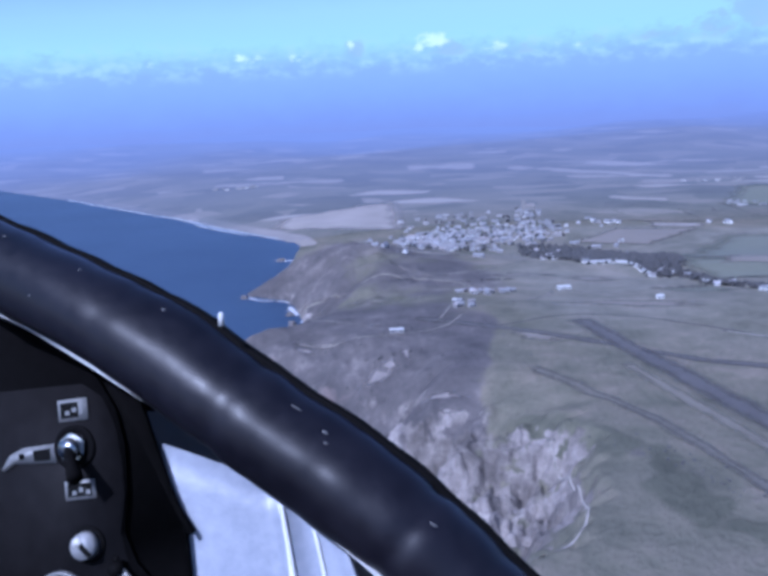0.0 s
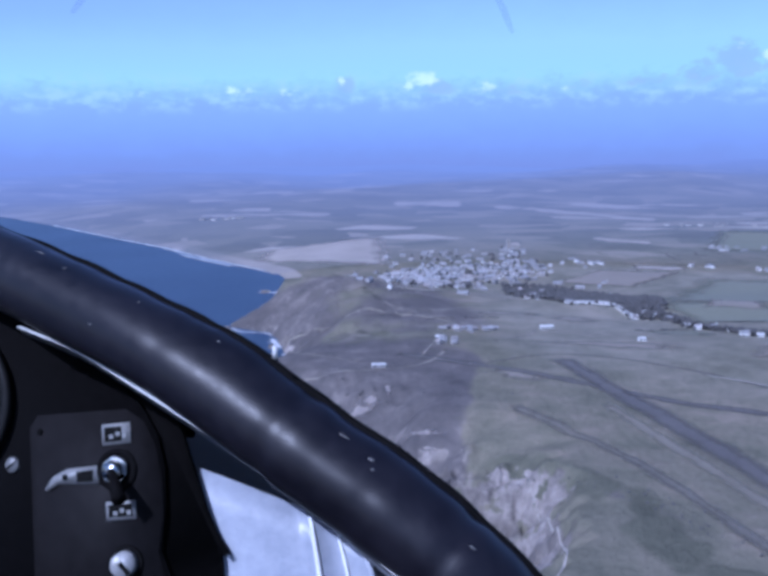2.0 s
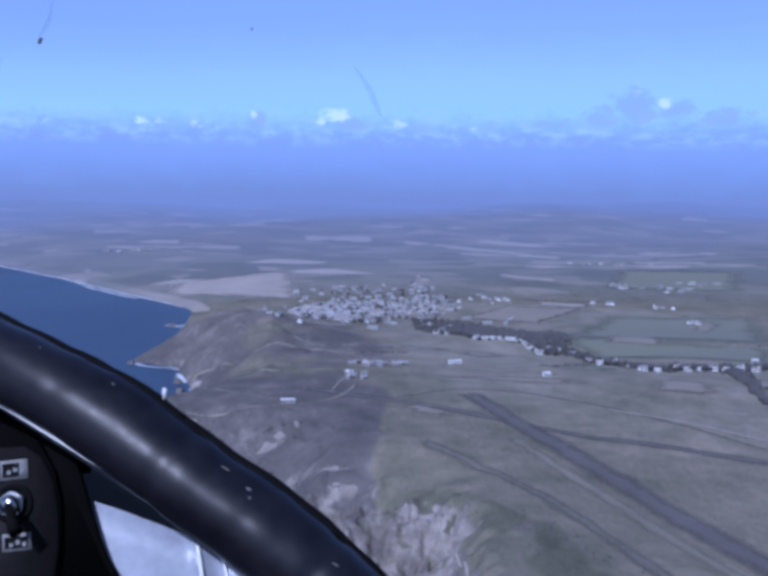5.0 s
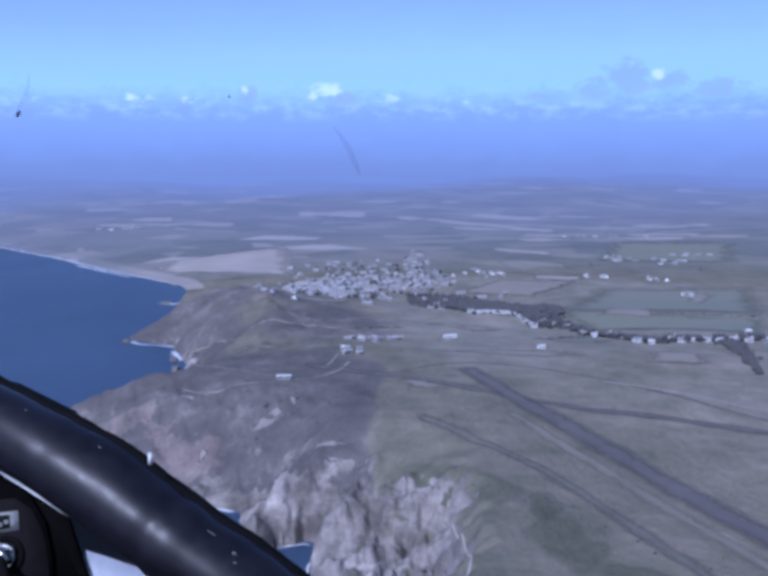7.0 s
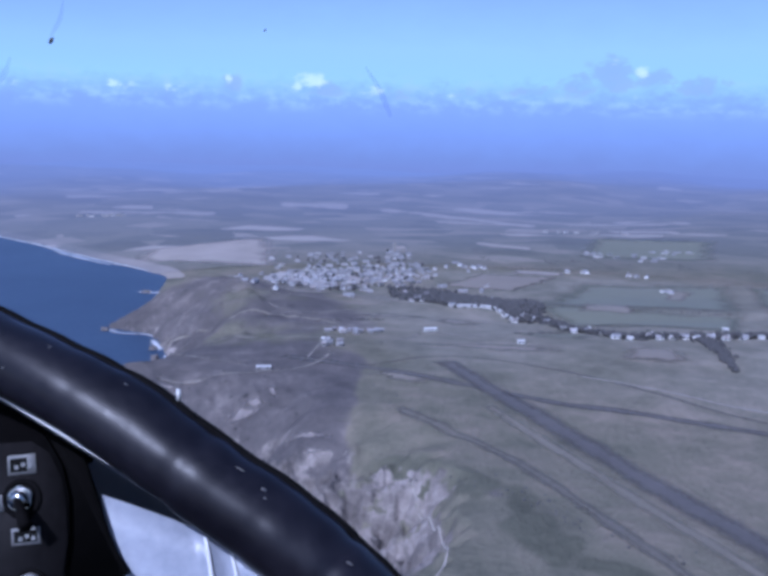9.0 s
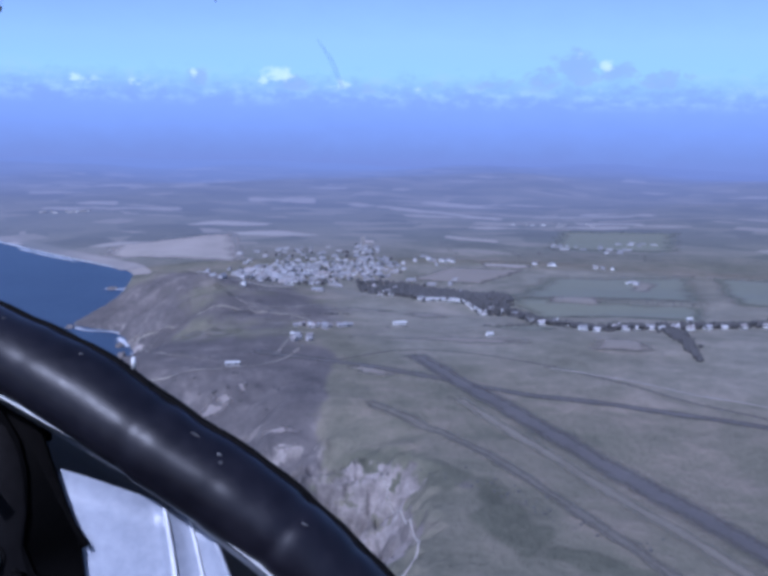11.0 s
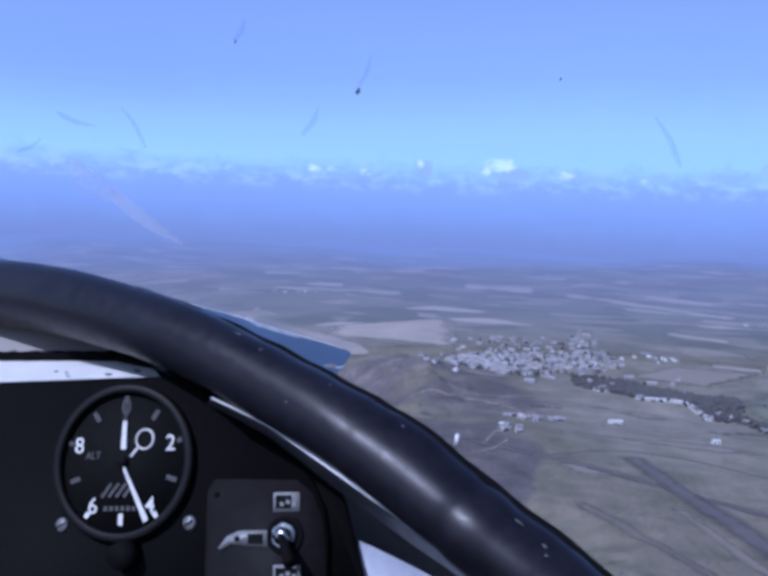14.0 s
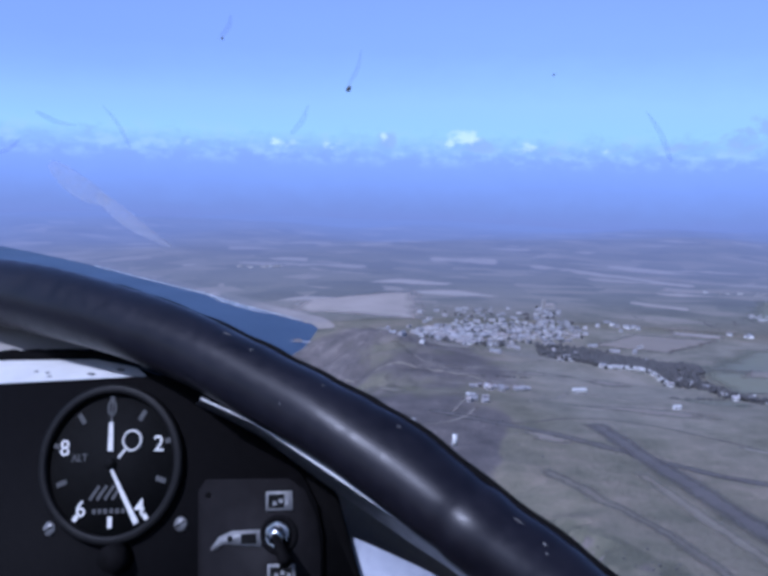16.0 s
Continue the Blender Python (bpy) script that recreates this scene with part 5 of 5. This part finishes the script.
for i in range(4):
    part("striped_flag", bar(-11 + 4 * i, -17, -6 + 4 * i, -10.5, 0.8, 0.8, 0.0016), dim_ink, dial, flat=True)
part("hundreds_pointer", bar(1, -3, 14.5, -28.5, 0.7, 1.4, 0.0028), lumi, alt, "long white pointer", flat=True)
part("thousands_pointer", bar(0, 6, 0, 20, 1.5, 1.1, 0.0024), lumi, alt, "short thick white pointer", flat=True)
part("pointer_stem", bar(0, 20, 0.5, 30, 0.5, 0.4, 0.0022), dim_ink, alt, flat=True)
part("ring_pointer", ring(11.2, 10.6, 5.3, 4.2, 0.0012, 0.0022, 32), lumi, alt, "ring of the long-distance pointer")
part("ring_stem", bar(4, 2.5, 7.5, 6.5, 0.6, 0.6, 0.0020), lumi, alt, flat=True)
part("hub", disc(0, 0, 2.6, 0.0012, 0.0034, 24), dial_mat, alt)
knob_bm = disc(5, -44, 7.5, 0.0005, 0.009, 24, 6.4)
part("setting_knob", knob_bm, black_edge, alt, "black setting knob")
for x, y in ((-32.8, -30), (36.4, -29.6)):
    screw = part("screw", disc(x, y, 3.6, 0.0, 0.0012, 24, 2.9), screw_mat, alt, "grey slotted screw")
    part("slot", bar(x - 2.3, y - 1.4, x + 2.3, y + 1.4, 0.45, 0.45, 0.0015), dial_mat, screw, flat=True)


def toggle(x, y, r, label):
    """A toggle switch: knurled nut, bush and lever."""
    ob = empty("toggle_switch", PANEL @ Matrix.Translation((x * MM, y * MM, 0.0008)), label, "switch", "switches")
    part("washer", ring(0, 0, r, r * 0.7, 0.0, 0.0010, 32), black_paint, ob)
    bm = disc(0, 0, r * 0.68, 0.0005, 0.0034, 6)
    bmesh.ops.bevel(bm, geom=list(bm.edges), offset=0.0006, segments=2, affect="EDGES")
    part("nut", bm, chrome, ob, "bright hexagonal nut", flat=True)
    part("bush", disc(0, 0, r * 0.5, 0.003, 0.0062, 24, r * 0.44), chrome, ob)
    tip = Vector((r * 0.9, -r * 1.25, 0)) * MM
    bm = bmesh.new()
    lean = Vector((tip.x, tip.y, 0.010))
    m = Matrix.Translation(Vector((0, 0, 0.005)) + lean / 2) @ lean.to_track_quat("Z", "Y").to_matrix().to_4x4()
    bmesh.ops.create_cone(bm, cap_ends=True, segments=20, radius1=r * 0.20 * MM, radius2=r * 0.34 * MM, depth=lean.length, matrix=m)
    part("lever", bm, black_edge, ob, "black lever")
    return ob


toggle(25.0, -13.0, 9.0, "toggle switch with a shiny chrome nut on the panel")
cap_switch = empty("push_switch", PANEL @ Matrix.Translation((27.4 * MM, -51.4 * MM, 0)), "pale round push switch with a dark slot on the panel", "switch", "switches")
part("washer", ring(0, 0, 7.4, 5.2, 0.0008, 0.0018, 32), black_edge, cap_switch)
cap_paint = surface("pale_worn_cap", (0.13, 0.13, 0.135), (0.27, 0.27, 0.275), 0.45, 260)
cap = part("cap", disc(0, 0, 5.7, 0.0008, 0.0062, 28, 5.0), cap_paint, cap_switch, "pale worn cap")
part("slot", bar(-0.6, 0.8, 3.6, -3.8, 0.9, 1.1, 0.0066), dial_mat, cap, flat=True)
# white disc stands in for a glint on the cap
part("shine", disc(-1.6, 1.8, 1.9, 0.0060, 0.0066, 20), lumi, cap, "pale disc painted as a glint")
lever = empty("grey_lever", PANEL @ Matrix.Translation((43 * MM, -66 * MM, 0)), "short grey lever low on the panel", "lever")
part("arm", plate([(-4, 5), (-1, 7), (12, -9), (9, -13)], 0.003, 0.006, 0.0006), screw_mat, lever)
part("pivot", disc(-2, 5, 2.6, 0.0005, 0.0075, 20), black_edge, lever)


def tag(x, y, w, h, marks, label):
    ob = empty("placard", PANEL @ Matrix.Translation((x * MM, y * MM, 0.0008)), label, "placard", "placards")
    rim = part("rim", plate([(-w / 2, -h / 2), (w / 2, -h / 2), (w / 2, h / 2), (-w / 2, h / 2)], 0.0006, 0.0008, 0.0002), tag_mat, ob)
    part("field", plate([(-w / 2 + 1.3, -h / 2 + 1.3), (w / 2 - 1.3 - marks, -h / 2 + 1.3), (w / 2 - 1.3 - marks, h / 2 - 1.3), (-w / 2 + 1.3, h / 2 - 1.3)], 0.0003, 0.0011, 0), dial_mat, ob, flat=True)
    for i in range(3):
        part("lettering_bar", bar(-w / 2 + 3.5 + i * 3, -1 + (i % 2), -w / 2 + 5.3 + i * 3, -1 + (i % 2), 0.9, 0.9, 0.0014), tag_mat, rim, flat=True)
    return ob


tag(25.5, 2.0, 12.8, 8.7, 2.5, "small rectangular silver placard with a black field")
tag(26.0, -29.8, 13.2, 7.6, 0, "small rectangular silver placard below a switch")
arrow = empty("placard", PANEL @ Matrix.Translation((4.3 * MM, -14.6 * MM, 0.0008)), "silver placard with a swept pointed end", "placard", "placards")
part("rim", plate([(-12.5, -4.0), (-8.5, 1.2), (-2, 3.8), (12, 4.0), (12, -3.6), (-6.5, -2.4), (-11.5, -5.0)], 0.0006, 0.0008, 0.0002), tag_mat, arrow)
part("field", plate([(2.5, -2.0), (10, -2.2), (10, 2.4), (2.5, 2.2)], 0.0003, 0.0011, 0), dial_mat, arrow, flat=True)
part("mark", disc(-3, 0.4, 1.3, 0.0008, 0.0011, 16), dial_mat, arrow)
knob = empty("control_knob", PANEL @ Matrix.Translation((14 * MM, -73 * MM, 0)), "black round control knob low on the panel", "knob")
part("cap", disc(0, 0, 11, 0, 0.014, 28, 9.5), black_edge, knob)
part("collar", ring(0, 0, 12.5, 10.5, 0, 0.003, 32), screw_mat, knob)
lamp = empty("lower_gauge", PANEL @ Matrix.Translation((-67 * MM, -72 * MM, 0)), "round black gauge below the altimeter", "gauge")
part("bezel", ring(0, 0, 39.5, 34.0, 0.0, 0.0055), black_paint, lamp)
part("dial", disc(0, 0, 34.2, 0.0002, 0.0012, 64), dial_mat, lamp)
for i in range(5):
    a = radians(60 + 15 * i)
    part("tick", bar(25 * math.cos(a), 25 * math.sin(a), 30 * math.cos(a), 30 * math.sin(a), 0.9, 0.9, 0.0016), lumi, lamp, flat=True)

# white ledge behind the panel, rubber seal, cowl beyond
def slab(top, thick):
    """A plate with the given upper outline."""
    n = len(top)
    low = [(x, y, z - thick) for x, y, z in top]
    return list(top) + low, [tuple(range(n)), tuple(range(2 * n - 1, n - 1, -1))] + [(i, i + n, (i + 1) % n + n, (i + 1) % n) for i in range(n)]


part("ledge", slab([(-0.62, 0.388, -0.169), (-0.30, 0.3785, -0.1285), (-0.245, 0.3765, -0.1238), (-0.268, 0.404, -0.1222), (-0.30, 0.420, -0.1226), (-0.62, 0.432, -0.148)], 0.003), white_paint, cockpit, "chipped white painted ledge", flat=True)
seal, rail = [], []
for i in range(70):
    x = -0.62 + 0.35 * i / 69
    y = 0.4215 - 0.016 * max(0, (x + 0.30) / 0.03) + 0.012 * max(0, -(x + 0.30) / 0.32)
    z = -0.1224 + 0.08 * min(0, x + 0.30)
    wob = 0.0007 * math.sin(1.9 * i) + 0.0006 * math.sin(4.3 * i + 1)
    seal += [(x, y, z - 0.004), (x, y, z + 0.0045 + wob), (x, y + 0.006, z + 0.0040 - wob), (x, y + 0.006, z - 0.004)]
    rail += [(x, y + 0.007, z - 0.004), (x, y + 0.007, z + 0.003), (x, y + 0.018, z + 0.021), (x, y + 0.019, z - 0.004)]
for name, v, material, label in (("rubber_seal", seal, black_edge, "ragged black rubber seal"), ("canopy_rail", rail, cowl_mat, "cream painted rail behind the seal")):
    part(name, (v, [tuple(f) for f in grid_faces(70, 4, True)] + [(0, 1, 2, 3), (279, 278, 277, 276)]), material, cockpit, label, flat=True)
LIP = 0.895
STRIP = [(-0.235, 0.3891, -0.133), (-0.2016, 0.3766, -0.1405), (-0.1722, 0.3648, -0.1507), (-0.1416, 0.3508, -0.1617), (-0.1129, 0.3368, -0.1721), (-0.0884, 0.3248, -0.1806), (-0.0667, 0.3149, -0.1945), (-0.0456, 0.3051, -0.2068), (-0.02, 0.294, -0.225)]


def strip_section(u):
    w = 0.00085 * max(0.06, math.sin(math.pi * (u - 0.10) / 0.58) if 0.10 < u < 0.68 else 0.06)
    return [(-0.001, -w), (0.001, -w), (0.001, w), (-0.001, w)]


part("white_lip", sweep(spline([(LIP * x, LIP * y, LIP * z - 0.0024) for x, y, z in STRIP], 10), strip_section), white_paint, cockpit, "thin white painted lip below the pad", flat=True)
# dark skin paints the shaded upper part of the side sheet
skirt = []
sp = spline(STRIP, 6)
for q in sp:
    skirt.append((LIP * q[0], LIP * q[1] + 0.002, LIP * q[2] - 0.0040))
    for k in range(9):
        skirt.append((q[0] + 0.004 * k, q[1] + 0.004 + 0.036 * min(k, 2) + 0.004 * k, q[2] - 0.0045 - 0.022 * k))
part("inner_skin", (skirt, [tuple(f) for f in grid_faces(len(sp), 10)]), shaded_skin, cockpit, "inner fuselage skin in dark grey for the pad's shadow")
trim = []
for q in spline([(-0.34, 0.424, -0.120), (-0.29, 0.404, -0.118), (-0.24, 0.384, -0.123), (-0.215, 0.374, -0.130), (-0.19, 0.362, -0.140), (-0.165, 0.356, -0.150)], 6):
    trim += [tuple(q), (q[0], q[1] + 0.012, q[2] - 0.003), (q[0], q[1] + 0.014, q[2] - 0.030), (q[0] - 0.01, q[1] + 0.004, q[2] - 0.06)]
part("under_pad_trim", (trim, [tuple(f) for f in grid_faces(31, 4)]), black_edge, cockpit, "black trim under the pad")
filler = [(-0.315, -0.106), (-0.25, -0.113), (-0.20, -0.127), (-0.17, -0.143), (-0.17, -0.20), (-0.315, -0.20)]
part("filler_plate", ([(x, 0.432, z) for x, z in filler] + [(x, 0.436, z) for x, z in filler], [tuple(range(6)), tuple(range(11, 5, -1))] + [(i, i + 6, (i + 1) % 6 + 6, (i + 1) % 6) for i in range(6)]), black_edge, cockpit, "black plate ahead of the panel", flat=True)
# sheet's top edge is cut along the pad's shadow line
sheet = []
for i in range(33):
    for k in range(9):
        u, v = i / 32, k / 8
        x0, x1, zt0, zt1 = -0.145, -0.072 + 0.047 * v, -0.1910, -0.2140
        x = x0 + (x1 - x0) * u
        z = (zt0 + (zt1 - zt0) * u ** 1.1) * (1 - v) + -0.31 * v
        y = 0.370 - 0.045 * v - 0.008 * u - 0.006 * (max(0, u - 0.8) / 0.2) ** 2
        y -= 0.0035 * math.exp(-((u - 0.70 + 0.12 * v) / 0.045) ** 2)
        near_by = 0.972 + 0.012 * u
        sheet.append((x * near_by, y * near_by, z * near_by))
sheet_part = part("side_sheet", (sheet, [tuple(f) for f in grid_faces(33, 9)]), sheet_mat, cockpit, "scuffed white side sheet")
# folds in a paler paint than the sheet, their highlights put into the colour
fold_highlight = surface("sheet_fold_highlight", (0.42, 0.43, 0.46), (0.62, 0.63, 0.66), 0.45, 60)
for lane, wide, label in ((0.70, 0.0024, "folded edge of the sheet with its highlight painted in"), (0.845, 0.0017, "thin crease in the sheet with its highlight painted in")):
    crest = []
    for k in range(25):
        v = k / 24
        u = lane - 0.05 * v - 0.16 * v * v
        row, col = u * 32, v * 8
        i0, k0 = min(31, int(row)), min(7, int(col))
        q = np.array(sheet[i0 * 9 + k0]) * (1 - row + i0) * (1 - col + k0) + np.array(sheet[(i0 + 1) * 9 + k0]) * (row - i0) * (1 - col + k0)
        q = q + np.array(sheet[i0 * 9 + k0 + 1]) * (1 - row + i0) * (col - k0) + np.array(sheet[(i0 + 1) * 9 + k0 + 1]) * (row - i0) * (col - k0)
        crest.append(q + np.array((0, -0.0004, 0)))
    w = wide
    part("sheet_fold", sweep(np.array(crest), lambda u: [(-w * (0.4 + u), 0), (0, 0.0011), (w * (0.4 + u), 0), (0, -0.0011)]), fold_highlight, cockpit, label)
sol = sheet_part.modifiers.new("thickness", "SOLIDIFY")
sol.thickness = 0.002

# unseen tub round the pilot's place, added to block sky light; open above
tub = []
for i in range(13):
    a = math.pi * i / 12
    for y in (0.26, 0.1, -0.1, -0.45, -0.9):
        tub.append((-0.17 + 0.42 * math.cos(a), y, -0.36 - 0.55 * math.sin(a) ** 0.7))
tub_part = part("tub", (tub, [tuple(f) for f in grid_faces(13, 5)]), black_edge, cockpit, "plain dark unseen tub blocking sky light")
tub_part.modifiers.new("thickness", "SOLIDIFY").thickness = 0.01
# unseen bulkhead, added to block sky light from behind
part("rear_bulkhead", slab([(-0.60, -0.9, -0.05), (0.26, -0.9, -0.05), (0.26, -0.93, -0.05), (-0.60, -0.93, -0.05)], 0.85), black_edge, cockpit, "plain dark unseen bulkhead blocking sky light", flat=True)

# squashed insects on the clear canopy
for x, y, z, size in [(-0.1375, 0.3150, 0.0130, 0.0014), (-0.1836, 0.3024, 0.0297, 0.0007), (-0.0603, 0.3267, 0.0200, 0.0006)]:
    bm = bmesh.new()
    bmesh.ops.create_icosphere(bm, subdivisions=2, radius=1, matrix=Matrix.Translation((x, y, z)) @ Matrix.Rotation(0.5, 4, "Y") @ Matrix.Diagonal((size * 0.55, size * 0.3, size, 1)))
    for v in bm.verts:
        v.co += Vector((math.sin(900 * v.co.z), 0, math.sin(1300 * v.co.x))) * size * 0.05
    part("insect_mark", bm, dim_ink, cockpit, "dark squashed insect on the canopy")


# wiped smears trailing from the insects and a long pale streak on the clear canopy
def film_material(name, colour, strength):
    m, t, b = nodes_of(name)
    b.inputs["Base Color"].default_value = (*colour, 1)
    b.inputs["Roughness"].default_value = 0.8
    at = t.nodes.new("ShaderNodeTexCoord").outputs["Generated"]
    patchy = ramp(t, noise_of(t, 9, 3, at), (0.35, (0.55,) * 3), (0.65, (1,) * 3))
    t.links.new(maths(t, "MULTIPLY", patchy, strength), b.inputs["Alpha"])
    return m


def streak(name, a, b, w0, w1, material, label):
    """A very thin film between two points of the canopy, tapering."""
    a, b = np.array(a), np.array(b)
    along = (b - a) / np.linalg.norm(b - a)
    side = np.cross(along, (0, 1, 0))
    side /= np.linalg.norm(side)
    v = []
    for i in range(13):
        u = i / 12
        w = (w0 + (w1 - w0) * u) * math.sin(math.pi * (0.06 + 0.88 * u)) ** 0.6
        for s in (-1, -0.5, 0, 0.5, 1):
            v.append(a + (b - a) * u + side * (s * w + 0.0006 * math.sin(5 * u + 2)) + np.array((0, 0.0002 * (1 - s * s), 0)))
    part(name, (v, [tuple(f) for f in grid_faces(13, 5)]), material, cockpit, label)


smear_mat = film_material("dark_smear", (0.02, 0.025, 0.05), 0.20)
haze_mat = film_material("pale_streak_film", (0.62, 0.62, 0.68), 0.30)
for x, y, z, dx, dz, w in ((-0.1372, 0.3152, 0.0140, 0.0040, 0.0140, 0.0011), (-0.1836, 0.3024, 0.0298, 0.0026, 0.0090, 0.0015), (-0.1596, 0.3156, -0.0046, 0.0056, 0.0115, 0.0016)):
    streak("smear", (x, y, z), (x + dx, y + 0.003, z + dz), w, w * 0.5, smear_mat, "faint dark smear on the canopy")
streak("smear", (-0.2242, 0.3101, -0.0105), (-0.2354, 0.3093, 0.0056), 0.0012, 0.0006, smear_mat, "faint dark smear on the canopy")
streak("smear", (-0.2614, 0.3037, 0.0016), (-0.2455, 0.3064, -0.0032), 0.0014, 0.0007, smear_mat, "faint dark smear on the canopy")
streak("smear", (-0.0102, 0.3532, -0.0104), (-0.0214, 0.3528, 0.0095), 0.0016, 0.0008, smear_mat, "faint dark smear on the canopy")
streak("smear", (-0.2757, 0.2992, -0.0152), (-0.2663, 0.3017, -0.0089), 0.0012, 0.0006, smear_mat, "faint dark smear on the canopy")
streak("scratch", (-0.2410, 0.2790, -0.0190), (-0.2235, 0.2896, -0.0330), 0.0042, 0.0042, haze_mat, "long pale streak across the canopy")
streak("scratch", (-0.2275, 0.2880, -0.0302), (-0.2033, 0.2996, -0.0492), 0.0040, 0.0014, haze_mat, "long pale streak across the canopy")

# dark chips in the white ledge's paint
rng = random.Random(23)
for i in range(8):
    u, v = rng.random(), rng.uniform(0.15, 0.85)
    a, b = Vector((-0.39, 0.3813, -0.1384)).lerp(Vector((-0.25, 0.3768, -0.1240)), u), Vector((-0.39, 0.4230, -0.1298)).lerp(Vector((-0.27, 0.404, -0.1222)), u)
    at = a.lerp(b, v)
    s = rng.uniform(0.0006, 0.0018)
    bm = bmesh.new()
    bmesh.ops.create_icosphere(bm, subdivisions=2, radius=1, matrix=Matrix.Translation(at + Vector((0, 0, 0.0002))) @ Matrix.Rotation(rng.uniform(-0.5, 0.5), 4, "Z") @ Matrix.Diagonal((s * 1.6, s, 0.0008, 1)))
    for w in bm.verts:
        w.co += Vector((math.sin(2100 * w.co.y + i), math.sin(1900 * w.co.x), 0)) * s * 0.3
    part("paint_chip", bm, screw_mat, cockpit, "dark chip in the white paint")
